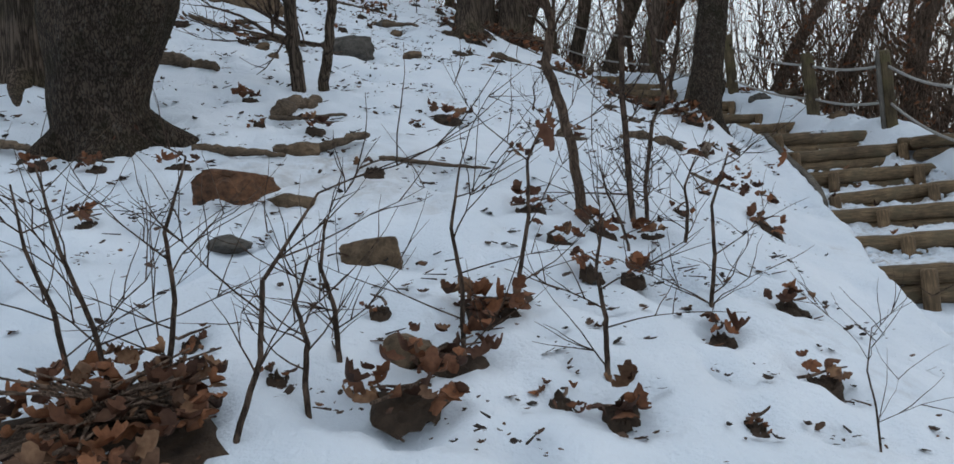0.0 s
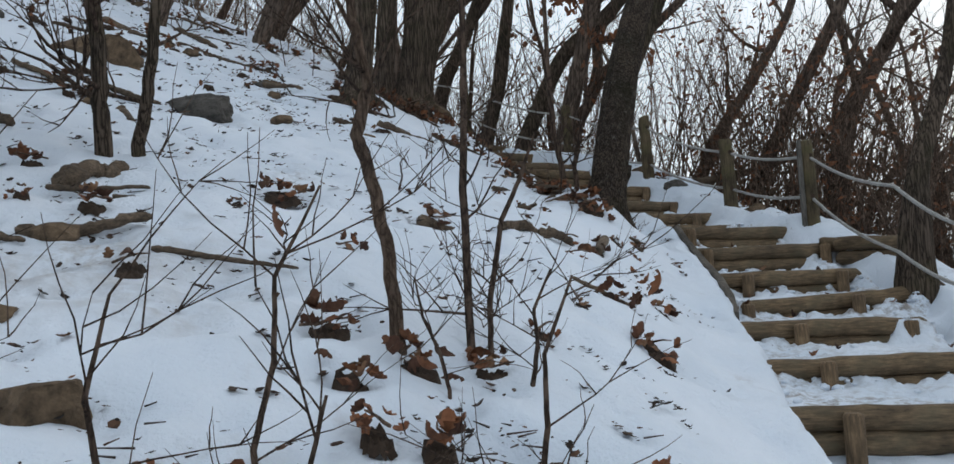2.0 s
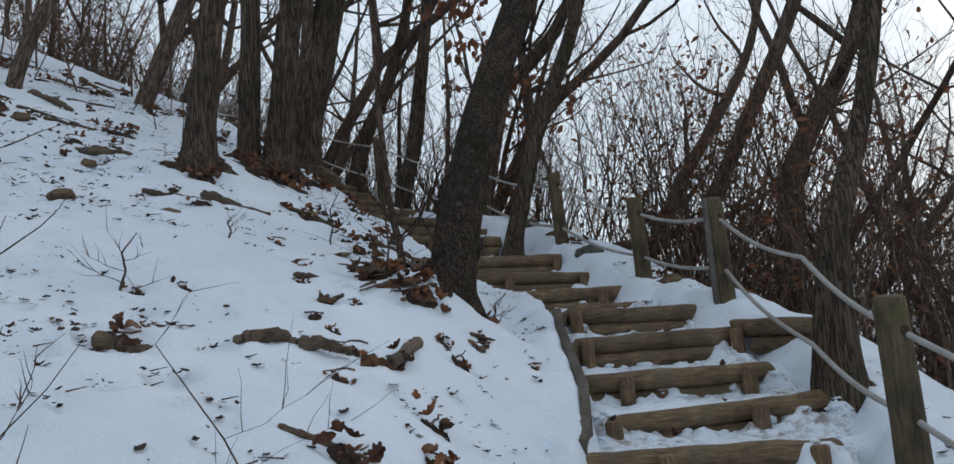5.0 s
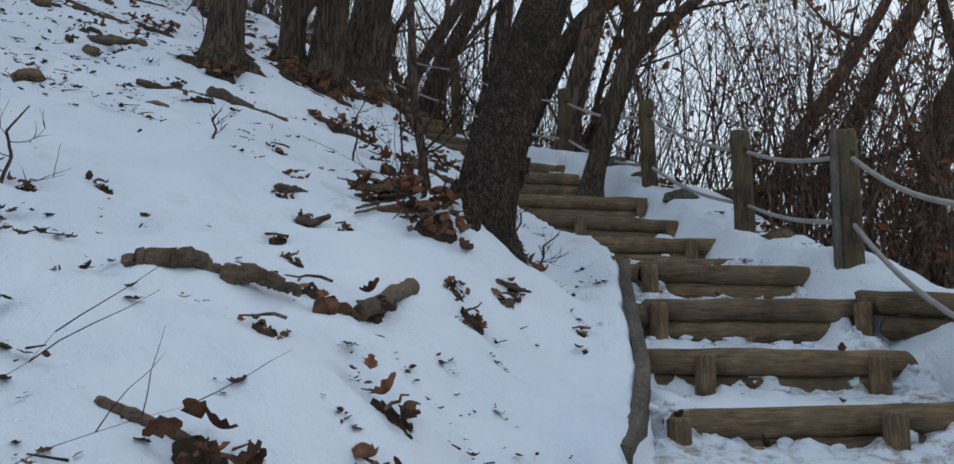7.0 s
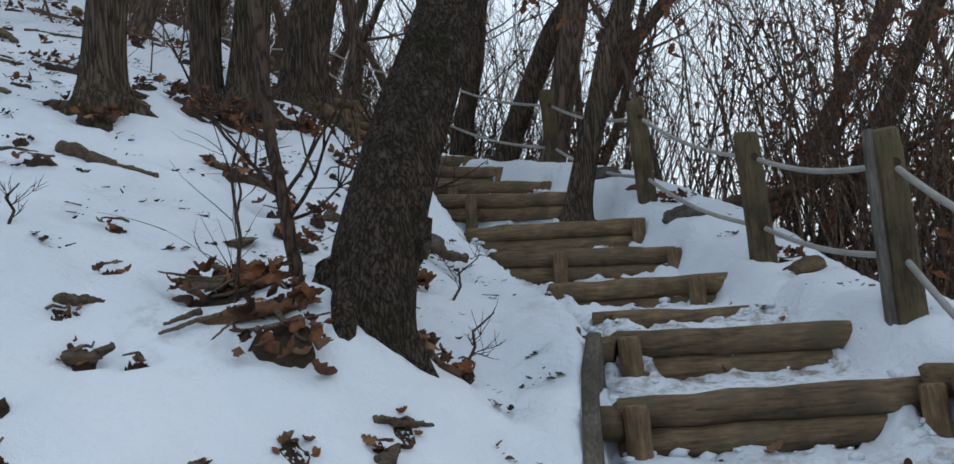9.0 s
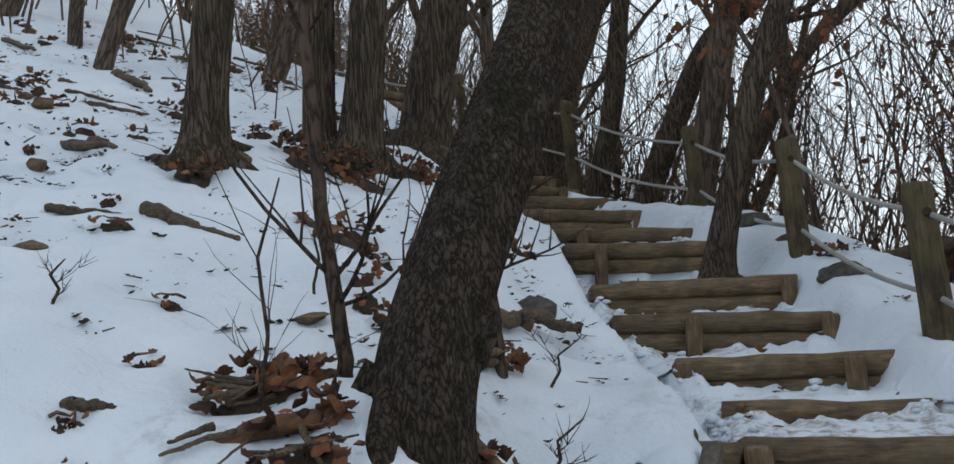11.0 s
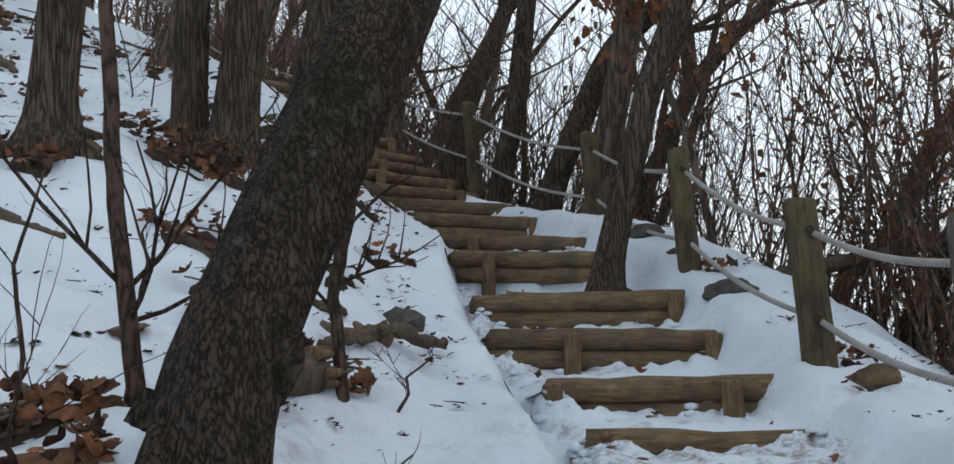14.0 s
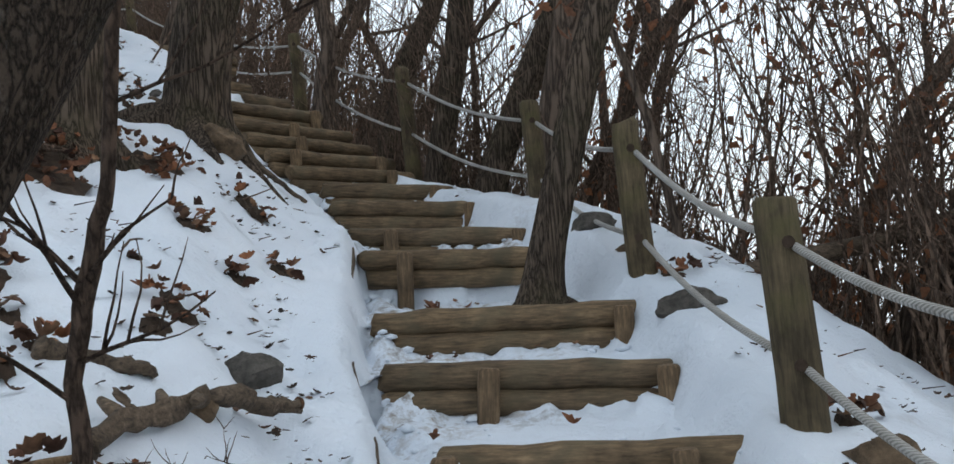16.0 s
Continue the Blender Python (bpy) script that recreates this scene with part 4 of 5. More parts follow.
TEMPLATES = [forest_template(100 + k, tall, r, forks, lv) for k, (tall, r, forks, lv) in enumerate([(9.5, .10, 1, 0), (8.5, .08, 2, 120), (10.5, .125, 2, 0), (7.5, .06, 1, 260), (9.5, .09, 1, 0), (8.5, .07, 1, 90), (7, .05, 2, 220)])]
# trees whose places can be told: template, x, y, size, turn
KNOWN_TREES = [(0, -.25, 18.6, 1.2, 20), (1, 2.5, 18.2, 1.1, 0), (4, 4.8, 13.6, 1.1, -10), (0, 2.2, 16.6, 1.1, -15),
               (2, -1.6, 15.0, 1.0, 60), (0, -2.6, 13.6, .9, 80), (5, -1.9, 17.5, 1.1, 30), (4, -4.3, 16.2, 1.0, 150), (2, -5.2, 15.2, .9, 40), (0, -3.6, 14.6, .8, 200), (5, -6.2, 16.8, 1.1, 10), (0, -7.0, 18.5, 1.1, 70), (4, -2.2, 21.5, 1.1, 20), (2, -3.6, 23.5, 1.2, 100), (0, -5.2, 24.2, 1.1, 0)]
spots = []
for k, x, y, size, turn in KNOWN_TREES:
    spots.append((x, y))
    copy_thing(TEMPLATES[k], pose(x, y, ground_height(x, y), 0, 16, 0) @ pose(0, 0, 0, 0, 0, turn) @ Matrix.Scale(size, 4))
rng = random.Random(77)
tries = 0
while len(spots) < 235 and tries < 6000:
    tries += 1
    if len(spots) < 62:
        x, y = rng.uniform(4.9, 14), rng.uniform(7, 26)
        if x < np.interp(y, RY, RX) + 1.5 or (x < 8.5 and y < 16):
            continue
    elif rng.random() < .5:
        x, y = rng.uniform(4.8, 26), rng.uniform(4, 46)
        if x < np.interp(y, RY, RX) + 1.6 or (x < 8.5 and y < 16):
            continue
    else:
        x, y = rng.uniform(-15, 3), rng.uniform(13.2, 42)
        if np.interp(y, LY, LX) - .4 < x < np.interp(y, RY, RX) + .5 and y < 24:
            continue
    if min(math.hypot(x - a, y - b) for a, b in spots) < 1.0 + .02 * math.hypot(x, y):
        continue
    spots.append((x, y))
    copy_thing(TEMPLATES[rng.randrange(7)], pose(x, y, ground_height(x, y), rng.uniform(-6, 6), rng.uniform(4, 24) if x > 4 else rng.uniform(0, 15), 0) @ pose(0, 0, 0, 0, 0, rng.uniform(0, 360)) @ Matrix.Scale(rng.uniform(.75, 1.25), 4))
for t in TEMPLATES:
    for o in (*t.children_recursive, t):
        bpy.data.objects.remove(o)


def thicket():
    """Undergrowth of thin bare stems down the far side of the fence and round the wood."""
    rng = random.Random(5)
    s = Shape()
    made = 0
    while made < 6400:
        if made % 8 < 5:
            y = rng.uniform(5, 27) if made < 2600 else rng.uniform(11.5, 27)
            x = float(np.interp(y, RY, RX)) + 1.3 + 11 * rng.random() ** 1.3
        elif rng.random() < .55:
            x, y = rng.uniform(4.6, 24), rng.uniform(3, 46)
            if x < np.interp(y, RY, RX) + 1.2:
                continue
        else:
            x, y = rng.uniform(-15, 4), rng.uniform(14.2, 40)
            if np.interp(y, LY, LX) - .5 < x < np.interp(y, RY, RX) + .9 and y < 26:
                continue
        made += 1
        z = float(base_height(x, y)) - .1
        tall = rng.uniform(1.4, 3.4) if x < 3 and y > 14 and x < np.interp(y, RY, RX) else (rng.uniform(1.6, 3.4) + .27 * min(x - float(np.interp(y, RY, RX)), 11)) * float(np.interp(y, (5, 9, 13), (.5, .7, 1)))
        stem, way = wander((x, y, z), (rng.uniform(-.2, .6), rng.uniform(-.3, .3), 1), tall, 7, .22, .04, rng)
        thick = rng.uniform(.007, .018)
        s.tube(stem, [thick * (1 - .8 * j / 7) for j in range(8)], 4, caps=False)
        for j in (2, 3, 4, 5, 6, 7):
            side = Vector((rng.uniform(-1, 1), rng.uniform(-1, 1), rng.uniform(-.2, .8)))
            twig_cluster(s, stem[j], way * .5 + side, tall * rng.uniform(.12, .28), thick * .42, rng, 1 if rng.random() < .45 else 0)
    dead = Shape()
    for k in range(92000):
        x, y = rng.uniform(2.5, 22), rng.uniform(4, 36) if k < 28000 else rng.uniform(11, 30)
        if x < np.interp(y, RY, RX) + 1.4 or noise.noise(Vector((x * .5, y * .5, 2))) < -.05:
            continue
        p = Vector((x, y, float(base_height(x, y)) + rng.uniform(.3, (2.7 + .3 * min(x - float(np.interp(y, RY, RX)), 11)) * float(np.interp(y, (5, 9, 13), (.5, .7, 1))))))
        e = Vector((rng.uniform(-1, 1), rng.uniform(-1, 1), rng.uniform(-1, 1))).normalized() * rng.uniform(.028, .068)
        f = e.orthogonal().normalized() * e.length * .55
        n0 = len(dead.v)
        dead.v += [p - e, p + f + Vector((0, 0, .01)), p + e, p - f + Vector((0, 0, .01))]
        dead.f.append((n0, n0 + 1, n0 + 2, n0 + 3))
    tagged(part("dry_foliage", dead, LEAF_HUNG), "withered brown leaves clinging to the undergrowth", "leaves", kind="stuff")
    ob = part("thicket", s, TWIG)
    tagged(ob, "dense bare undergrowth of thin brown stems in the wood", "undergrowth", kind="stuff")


thicket()


def far_wood():
    """Distant bare trees that close the view all round."""
    rng = random.Random(8)
    s = Shape()
    for k in range(2300):
        a, r = (rng.uniform(0, 6.283), rng.uniform(46, 95)) if k < 1300 else (rng.uniform(-.3, 1.9), rng.uniform(24, 46))
        x, y = 3 + r * math.sin(a), 8 + r * math.cos(a)
        z = float(base_height(x, y)) - .3
        tall = rng.uniform(7, 13)
        d = Vector((rng.uniform(-.05, .25), rng.uniform(-.1, .1), 1)).normalized()
        top = Vector((x, y, z)) + d * tall
        s.tube([(x, y, z), Vector((x, y, z)).lerp(top, .5), top], [rng.uniform(.08, .2), .08, .02], 4, caps=False)
        for j in range(18):
            p = Vector((x, y, z)).lerp(top, rng.uniform(.2, .97))
            e = Vector((rng.uniform(-1, 1), rng.uniform(-1, 1), rng.uniform(.3, 1.4))).normalized() * rng.uniform(1, 3)
            s.tube([p, p + e], [.045, .015], 3, caps=False)
    tagged(part("far_wood", s, BARK_FAR), "distant bare woodland on the hills around", "woodland", kind="stuff")


far_wood()


# ---- things lying on the slope ----
LEAF_MESHES = []
for k in range(6):
    r = random.Random(300 + k)
    s = Shape()
    add_leaf(s, Matrix.Identity(4), .12, r.uniform(.9, 2.6) * (1 if k % 3 else -1), r)
    LEAF_MESHES.append(s.mesh("leaf", LEAF))


def soil_pad(parent, radius, seed):
    r = random.Random(seed)
    s = Shape()
    s.v.append(Vector((0, 0, .012)))
    rings, n = 6, 22
    for j in range(1, rings + 1):
        for k in range(n):
            a = 6.283 * k / n
            q = radius * j / rings * (1 + .5 * noise.noise(Vector((math.cos(a) * 2, math.sin(a) * 2, seed))) + .25 * noise.noise(Vector((math.cos(a) * 6, math.sin(a) * 6, seed))))
            x, y = q * math.cos(a), q * math.sin(a)
            g = ground_height(parent.location.x + x, parent.location.y + y) - parent.location.z
            s.v.append(Vector((x, y, g + (.004 if j < rings else -.03) + r.uniform(-.014, .014))))
    s.f += [(0, 1 + k, 1 + (k + 1) % n) for k in range(n)]
    for j in range(rings - 1):
        for k in range(n):
            a, b = 1 + j * n + k, 1 + j * n + (k + 1) % n
            s.f.append((a, a + n, b + n, b))
    part("soil", s, SOIL, parent, "dark damp soil bared under the leaves")


def leaf_pile(x, y, radius, count, seed):
    r = random.Random(seed)
    z = ground_height(x, y)
    pile = thing("leaf_pile", (x, y, z), "curled brown dead leaves melted into a hollow in the snow", "leaves", "leaf piles on the snow")
    soil_pad(pile, radius * (.95 if radius > .3 else .6), seed)
    for k in range(int(count * 1.4)):
        a, q = r.uniform(0, 6.283), radius * math.sqrt(r.random())
        dx, dy = q * math.cos(a), q * math.sin(a)
        g = ground_height(x + dx, y + dy) - z
        ob = part("leaf", LEAF_MESHES[r.randrange(6)], LEAF, pile)
        size = r.uniform(.38, .8) * (1.05 if radius > .3 else .55 if radius < .078 else 1)
        ob.matrix_basis = Matrix.Translation((dx, dy, g + (.012 if radius < .078 else .04) + r.uniform(0, .055 if radius >= .078 else .02) * (1 - q / radius * .7) * (1 + 2.2 * (radius > .3)))) @ Euler((r.uniform(-.9, .9), r.uniform(-.9, .9), r.uniform(0, 6.28))).to_matrix().to_4x4() @ Matrix.Scale(size, 4)
    for k in range(count // 3 if radius > .3 else max(1, count // 8)):
        a = r.uniform(0, 6.283)
        t = Shape()
        ln = radius * r.uniform(.5, 1.0)
        pts = bent((-ln * math.cos(a), -ln * math.sin(a), .04), (ln * math.cos(a), ln * math.sin(a), .06 + (r.uniform(0, .16) if radius > .3 else 0)), 5, .012, r)
        t.tube(pts, [.006, .006, .005, .004, .003], 5)
        part("twig", t, TWIG, pile)


for i, (x, y, r, k) in enumerate(PILES_FOOT + PILES_SLOPE + PILES_UPPER + PILES_BARE):
    leaf_pile(x, y, r * .85, k, 500 + i)


def stone(x, y, size, seed, flat=1.0):
    """A blocky, broken stone, sunk in the snow."""
    bm = bmesh.new()
    bmesh.ops.create_icosphere(bm, subdivisions=4 if size > .14 else 3, radius=1)
    r = random.Random(seed)
    sx, sy, sz = size * r.uniform(.8, 1.1), size * r.uniform(.5, .8), size * r.uniform(.42, .65) * flat
    cuts = [(Vector((r.uniform(-1, 1), r.uniform(-1, 1), r.uniform(-.4, 1))).normalized(), r.uniform(.5, .8)) for _ in range(9)]
    for v in bm.verts:
        q = v.co.copy()
        for way, far in cuts:
            over = q.dot(way) - far
            if over > 0:
                q -= way * over * .92
        q *= 1 + .16 * noise.noise(v.co * 2.2 + Vector((seed, 0, 0))) + .07 * noise.noise(v.co * 6 + Vector((0, seed, 0)))
        v.co = Vector((q.x * sx, q.y * sy, q.z * sz)) * 1.25
    me = bpy.data.meshes.new("stone")
    bm.to_mesh(me)
    bm.free()
    me.materials.append(ROT_WOOD if seed == 703 else ROCK if seed % 3 else ROCK_GREY)
    ob = tagged(new("stone", me), "rough broken brown stone half sunk in the snow", "stone", "stones on the slope")
    ob.matrix_basis = pose(x, y, ground_height(x, y) + sz * .12, 14, 0, r.uniform(-30, 30))


for i, (x, y, r) in enumerate(ROCKS):
    stone(x, y, r, 700 + i, .45 if i in (9, 10) else 1.0)


def fallen_branch(a, b, radius, seed, mat, label, lift=.0, name="fallen_branch", stubs=0):
    r = random.Random(seed)
    za, zb = ground_height(*a), ground_height(*b)
    ob = thing(name, (*a, za), label, "branch")
    pts = bent((0, 0, lift - radius * .05), (b[0] - a[0], b[1] - a[1], zb - za + lift - radius * .25), 9, radius * .3, r)
    s = Shape()
    fine = [pts[k // 3].lerp(pts[min(k // 3 + 1, 8)], k % 3 / 3) + Vector((r.uniform(-1, 1), r.uniform(-1, 1), r.uniform(-1, .6))) * radius * .13 for k in range(25)]
    s.tube(fine, [radius * .8 * (1.1 - .6 * k / 24) * r.uniform(.8, 1.1) * (.6 if k in (0, 24) else 1) for k in range(25)], 11, .3, seed, True, .5)
    part("limb", s, mat, ob)
    for k in range(stubs):
        t = Shape()
        at = pts[r.randint(2, 6)]
        e = Vector((r.uniform(-1, 1), r.uniform(-1, 1), r.uniform(.1, .7))).normalized() * radius * r.uniform(3, 7)
        t.tube([at, at + e * .5, at + e], [radius * .45, radius * .3, radius * .15], 6)
        part("stub", t, mat, ob)


DEAD = "dead broken branch lying half buried in the snow"
for i, (a, b, r) in enumerate([((-.1, 9.76), (.3, 9.95), .03), ((.3, 9.96), (.81, 9.95), .06), ((1.12, 6.84), (1.35, 6.95), .055), ((.62, 6.5), (.95, 6.6), .05), ((1.37, 6.96), (1.57, 7.1), .045), ((1.4, 6.02), (1.75, 6.1), .02),
                               ((-1.25, 6.1), (-1.05, 6.55), .09), ((-1.1, 5.2), (-.6, 5.35), .05), ((.02, 10.82), (-.95, 10.72), .06), ((-2.3, 7.1), (-1.8, 7.0), .07), ((-2.9, 5.2), (-2.3, 5.1), .04), ((-1.5, 8.0), (-1.2, 7.6), .05),
                               ((-3.0, 12.2), (-2.2, 12.0), .08), ((-2.4, 13.5), (-1.8, 13.2), .06), ((1.6, 10.18), (1.86, 10.36), .05), ((1.3, 10.35), (.8, 10.6), .04), ((2.2, 8.65), (2.45, 8.8), .05), ((2.22, 8.12), (2.4, 8.28), .018), ((1.36, 7.98), (1.5, 8.03), .03), ((1.2, 8.26), (1.34, 8.28), .028), ((2.26, 7.98), (2.3, 8.16), .03)]):
    fallen_branch(a, b, r, 800 + i, DEAD_WOOD, DEAD)


def sawn_log(a, b, radius):
    """A straight cut branch with smooth bark and a sawn end."""
    a, b = Vector((*a, ground_height(*a) + .01)), Vector((*b, ground_height(*b) + .022))
    log = thing("fallen_log", a, "sawn round branch with smooth brown bark lying in the snow", "log")
    way, r = b - a, random.Random(9)
    s = Shape()
    s.tube([way * (k / 14) + Vector((0, 0, .006 * math.sin(k * .9))) for k in range(15)], [radius * (.92 + .12 * k / 14) * r.uniform(.97, 1.03) * (1.12 if k in (5, 9) else 1) for k in range(15)], 16, .1, 3, True, .06)
    part("bark", s, BRANCH_BARK, log)
    e = Shape()
    e.tube([way * .998, way * 1.004], [radius * .95, radius * .9], 16, .05, 4)
    part("cut_end", e, STAKE_WOOD, log, "pale brown sawn end")


sawn_log((1.78, 7.18), (1.91, 7.57), .034)
fallen_branch((1.66, 7.08), (1.75, 7.16), .05, 872, ROT_WOOD, "rotten broken piece of wood lying in the snow", .0)


def rotten_log():
    """A hollow rotten log with a torn end beside the knotted sapling."""
    a, b = Vector((1.86, 9.12, ground_height(1.86, 9.12))), Vector((2.04, 9.6, ground_height(2.04, 9.6)))
    log = thing("rotten_log", a, "hollow rotten log with a torn pale end lying in the snow", "log")
    way = b - a
    r = random.Random(14)
    pts = [way * (k / 8) + Vector((0, 0, .035 + .008 * math.sin(k * 1.7))) for k in range(9)]
    s = Shape()
    s.tube(pts, [.06, .072, .075, .07, .076, .072, .07, .074, .066], 18, .3, 6, False, .35)
    part("bark", s, BRANCH_BARK, log, "smooth grey-brown bark")
    t = Shape()
    t.tube([pts[-1], pts[-2], pts[-4]], [.056, .042, .004], 14, .3, 8, False)
    part("hollow", t, SOIL, log, "dark rotten hollow")
    for k in range(9):
        ang = k * .7 + r.uniform(-.2, .2)
        side = way.normalized().orthogonal()
        up = way.normalized().cross(side)
        o = (side * math.cos(ang) + up * math.sin(ang)) * .056
        w = Shape()
        tip = way.normalized() * r.uniform(.02, .1)
        w.tube([pts[-1] + o - way.normalized() * .05, pts[-1] + o, pts[-1] + o * 1.1 + tip], [.02, .019, .004], 6, .3, k)
        part("splinter", w, STAKE_WOOD, log, "torn pale wood")


rotten_log()


def gnarled_root():
    base = Vector((1.98, 9.84, ground_height(1.98, 9.84)))
    root = thing("gnarled_root", base, "gnarled dead root wood with a reddish broken end", "root")
    line = [Vector((x, y, ground_height(x, y) + up)) - base for x, y, up in ((1.98, 9.84, .03), (2.0, 10.0, .05), (2.06, 10.14, .04), (2.08, 10.3, .06), (2.15, 10.42, .05), (2.22, 10.52, .035), (2.28, 10.6, .02))]
    r = random.Random(19)
    fine = [line[k // 4].lerp(line[min(k // 4 + 1, 6)], k % 4 / 4) + Vector((r.uniform(-1, 1), r.uniform(-1, 1), r.uniform(-.6, 1))) * .011 for k in range(25)]
    s = Shape()
    s.tube(fine, [(.036 - .0006 * k) * r.uniform(.72, 1.2) for k in range(25)], 14, .5, 3, True, .8)
    part("wood", s, DEAD_WOOD, root)
    e = Shape()
    e.tube([line[-1] - Vector((0, 0, 0)), line[-1] + (line[-1] - line[-2]).normalized() * .012], [.026, .022], 12, .2, 4)
    part("broken_end", e, ROT_WOOD, root, "reddish broken wood")
    for k, (at, ex) in enumerate(((1, (-.1, .05, .05)), (3, (.05, -.14, .0)), (2, (-.08, .1, .06)))):
        t = Shape()
        t.tube([line[at], line[at] + Vector(ex) * .6, line[at] + Vector(ex)], [.026, .02, .012], 8, .3, k)
        part("stub", t, DEAD_WOOD, root)


gnarled_root()


def bark_slab(x, y, length, width, turn, seed, label):
    """A curved, broken slab of rotten bark."""
    z = ground_height(x, y)
    ob = thing("bark_slab", (x, y, z), label, "bark", turn=turn)
    nx, ny = 14, 8
    s = Shape()
    for side in (0, 1):
        for j in range(ny + 1):
            for k in range(nx + 1):
                u, v = k / nx - .5, j / ny - .5
                ragged = 1 - 1.6 * abs(u) ** 2 + .25 * noise.noise(Vector((u * 4, seed, 0))) + .12 * noise.noise(Vector((u * 19, seed, 2)))
                px, py = u * length * (1 + .12 * noise.noise(Vector((v * 6, seed, 4)))), v * width * ragged
                arch = .055 * (1 - 4 * v * v) * (width / .3) + .014 * noise.noise(Vector((px * 9, py * 9, seed))) + .009 * noise.noise(Vector((px * 24, py * 24, seed))) + .06 * u
                s.v.append(Vector((px, py, arch - .03 - side * .022)))
    w, layer = nx + 1, (nx + 1) * (ny + 1)
    for j in range(ny):
        for k in range(nx):
            p = j * w + k
            s.f.append((p, p + 1, p + w + 1, p + w))
            s.f.append((layer + p, layer + p + w, layer + p + w + 1, layer + p + 1))
    rim = list(range(nx)) + [j * w + nx for j in range(ny)] + [ny * w + k for k in range(nx, 0, -1)] + [j * w for j in range(ny, 0, -1)]
    for a, b in zip(rim, rim[1:] + rim[:1]):
        s.f.append((a, a + layer, b + layer, b))
    part("slab", s, ROT_WOOD, ob)


bark_slab(1.74, 8.3, .42, .17, 12, 3, "rotten orange-brown slab of bark at the foot of a tree")
bark_slab(1.64, 8.66, .42, .2, -8, 5, "rotten reddish bark slab beside a sapling")
rng = random.Random(66)
for k in range(15):
    a, q = rng.uniform(1.9, 4.9), rng.uniform(.1, .34)
    x, y = 1.86 + q * math.cos(a), 8.5 + q * math.sin(a)
    b = a + rng.uniform(-.9, .9)
    fallen_branch((x, y), (x + rng.uniform(.08, .24) * math.cos(b), y + rng.uniform(.08, .24) * math.sin(b)), rng.uniform(.006, .016), 900 + k, DEAD_WOOD, "broken stick heaped at the foot of a leaning tree", .03 + .05 * rng.random())


def fallen_log():
    log = thing("fallen_log", (3.95, 12.9, 2.6), "pale fallen trunk lying in the undergrowth beyond the fence", "log")
    s = Shape()
    s.tube([(-.1, 0, .1), (.3, .1, .2), (.9, .3, .28), (1.6, .4, .45), (2.6, .5, .9)], [.06, .058, .05, .04, .022], 12, .15, 4, True, .1)
    part("trunk", s, DEAD_WOOD, log)
    for k, (x, e) in enumerate(((.9, (.7, -.2, .35)), (1.6, (.8, .3, .1)))):
        t = Shape()
        t.tube([(x, .3, .3), (x + e[0] * .5, .3 + e[1] * .5, .3 + e[2] * .6), (x + e[0], .3 + e[1], .3 + e[2])], [.022, .016, .007], 7, .1, k)
        part("limb", t, DEAD_WOOD, log)


fallen_log()


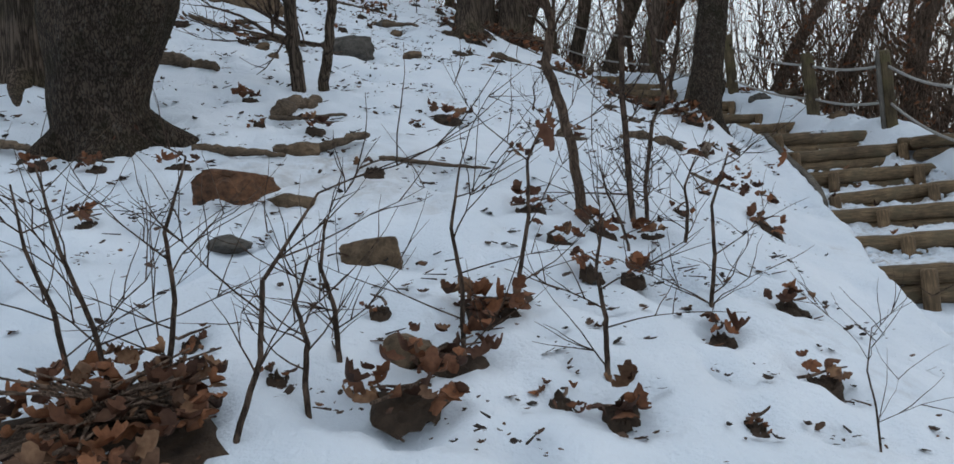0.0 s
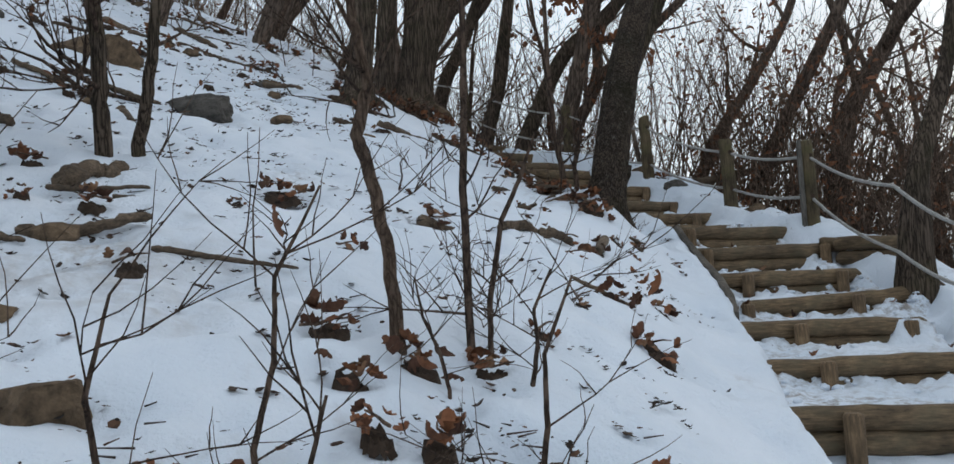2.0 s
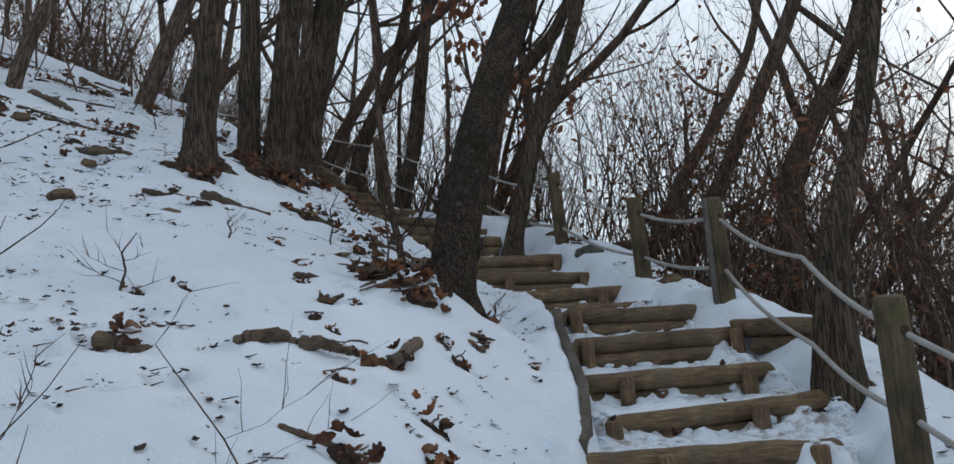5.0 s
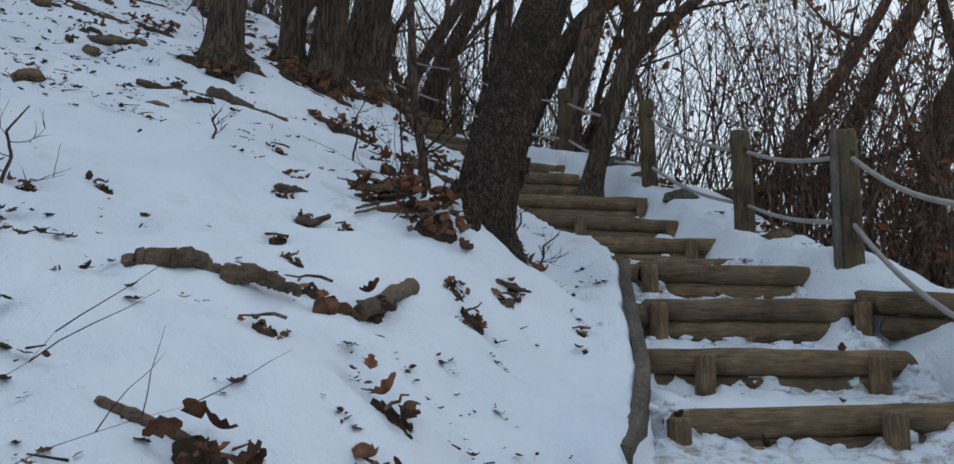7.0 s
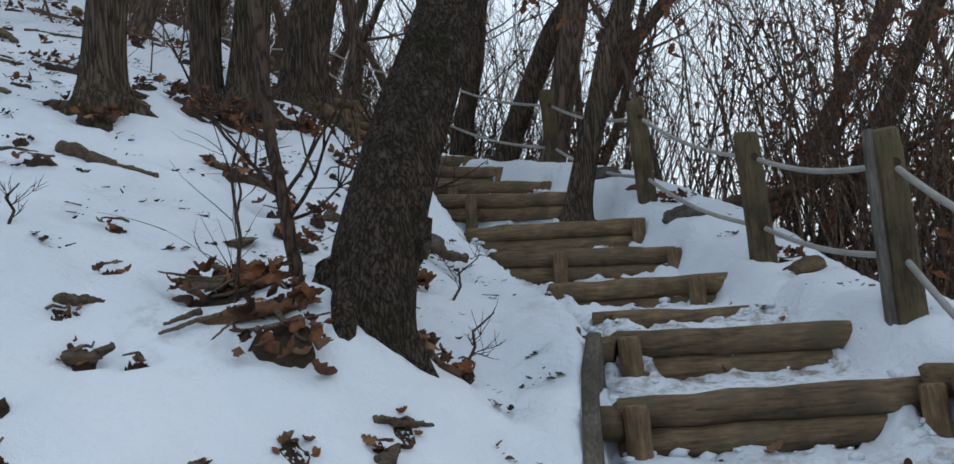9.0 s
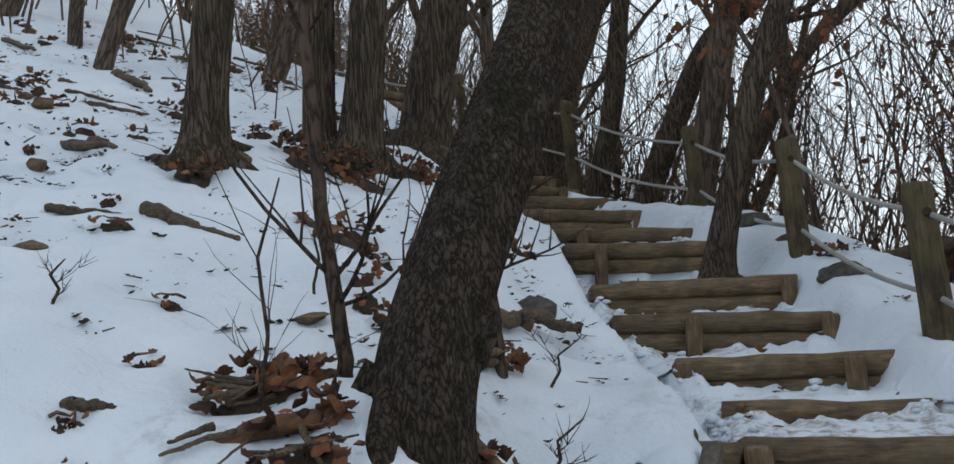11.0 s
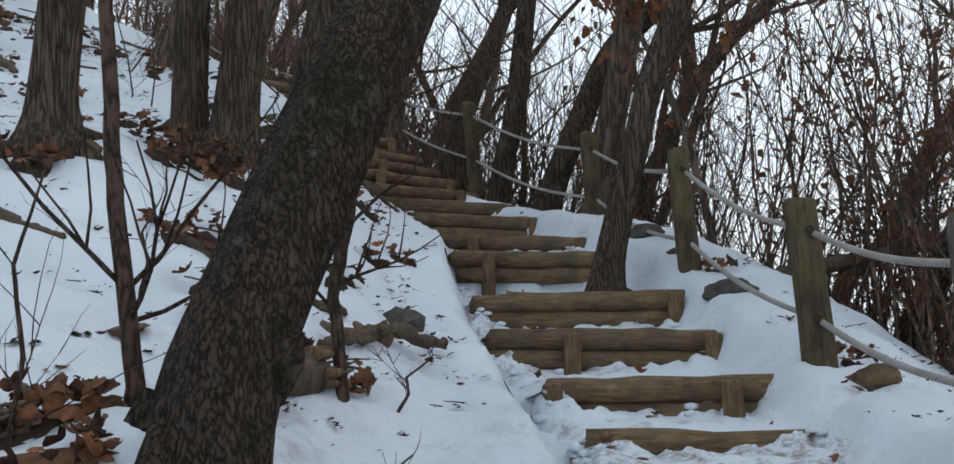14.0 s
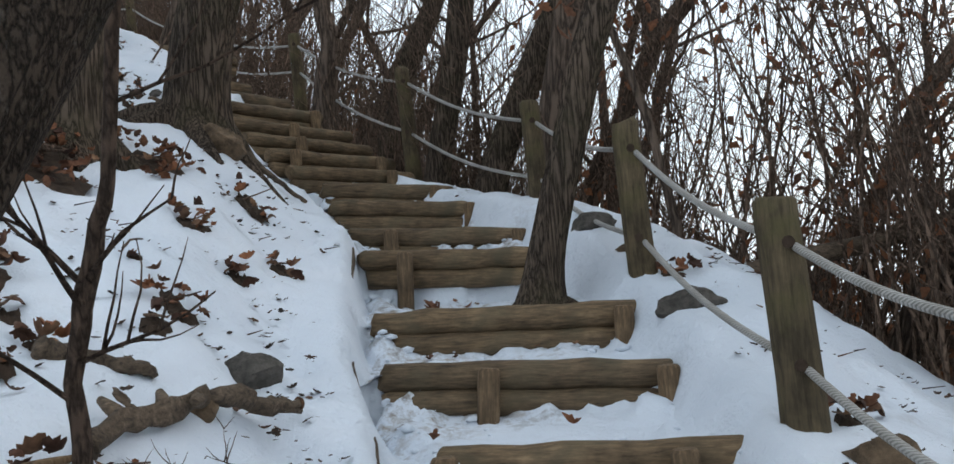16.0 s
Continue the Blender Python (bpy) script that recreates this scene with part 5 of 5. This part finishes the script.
rng = random.Random(91)
extra = 0
while extra < 120:
    x, y = rng.uniform(-5.0, 1.9), rng.uniform(4.4, 16)
    if x > np.interp(y, LY, LX) - .45 or noise.noise(Vector((x * .6, y * .6, 4))) < -.15 or (x > -.5 and y < 9.6):
        continue
    extra += 1
    leaf_pile(x, y, rng.uniform(.04, .13), rng.randint(2, 6), 1500 + extra)
    if extra % 3 == 0:
        a = rng.uniform(-.5, .5)
        fallen_branch((x, y + .3), (x + rng.uniform(.25, .7) * math.cos(a), y + .3 + .5 * math.sin(a)), rng.uniform(.015, .045), 1600 + extra, DEAD_WOOD, DEAD)
    if extra % 5 == 0:
        stone(x + .3, y - .3, rng.uniform(.04, .085), 1700 + extra)


def tread_leaves():
    """Dead leaves dropped on the steps."""
    r = random.Random(47)
    for k in range(46):
        i, u, v = r.randrange(1, 13), r.uniform(.05, .98), r.choice((r.uniform(.2, .95), r.uniform(.75, .95)))
        x, y, z = tread_point(i, u, v)
        ob = tagged(new("leaf", LEAF_MESHES[r.randrange(6)]), "curled brown dead leaf lying on a snowy step", "leaf", "leaves on the steps")
        ob.matrix_basis = Matrix.Translation((x, y, z + .012)) @ Euler((r.uniform(-.4, .4), r.uniform(-.4, .4), r.uniform(0, 6.28))).to_matrix().to_4x4() @ Matrix.Scale(r.uniform(.3, .75), 4)


tread_leaves()


def litter():
    """Crumbs of leaf and twig scattered on the snow."""
    r = random.Random(31)
    s = Shape()
    for cx, cy, spread, depth in CRUMBS:
        for _ in range(r.randint(2, 8)):
            x, y = cx + r.gauss(0, spread), cy + r.gauss(0, spread * .6)
            k = ((x - cx) ** 2 + (y - cy) ** 2) / (spread * 1.1 + .035) ** 2
            z = ground_height(x, y) - depth * math.exp(-k) + .012
            if r.random() < .9:
                add_leaf(s, Matrix.Translation((x, y, z)) @ Euler((r.uniform(-.4, .4), r.uniform(-.4, .4), r.uniform(0, 6.3))).to_matrix().to_4x4(), .014 + .045 * r.random() ** 3, r.uniform(-.5, 1.3), r)
            else:
                a = r.uniform(0, 6.3)
                ln = r.uniform(.03, .10)
                s.tube([(x, y, z), (x + ln * math.cos(a), y + ln * math.sin(a), z + .01)], [.004, .002], 4)
    tagged(part("leaf_litter", s, LEAF_WET), "scattered brown leaf crumbs and twigs on the snow", "litter", kind="stuff")


litter()
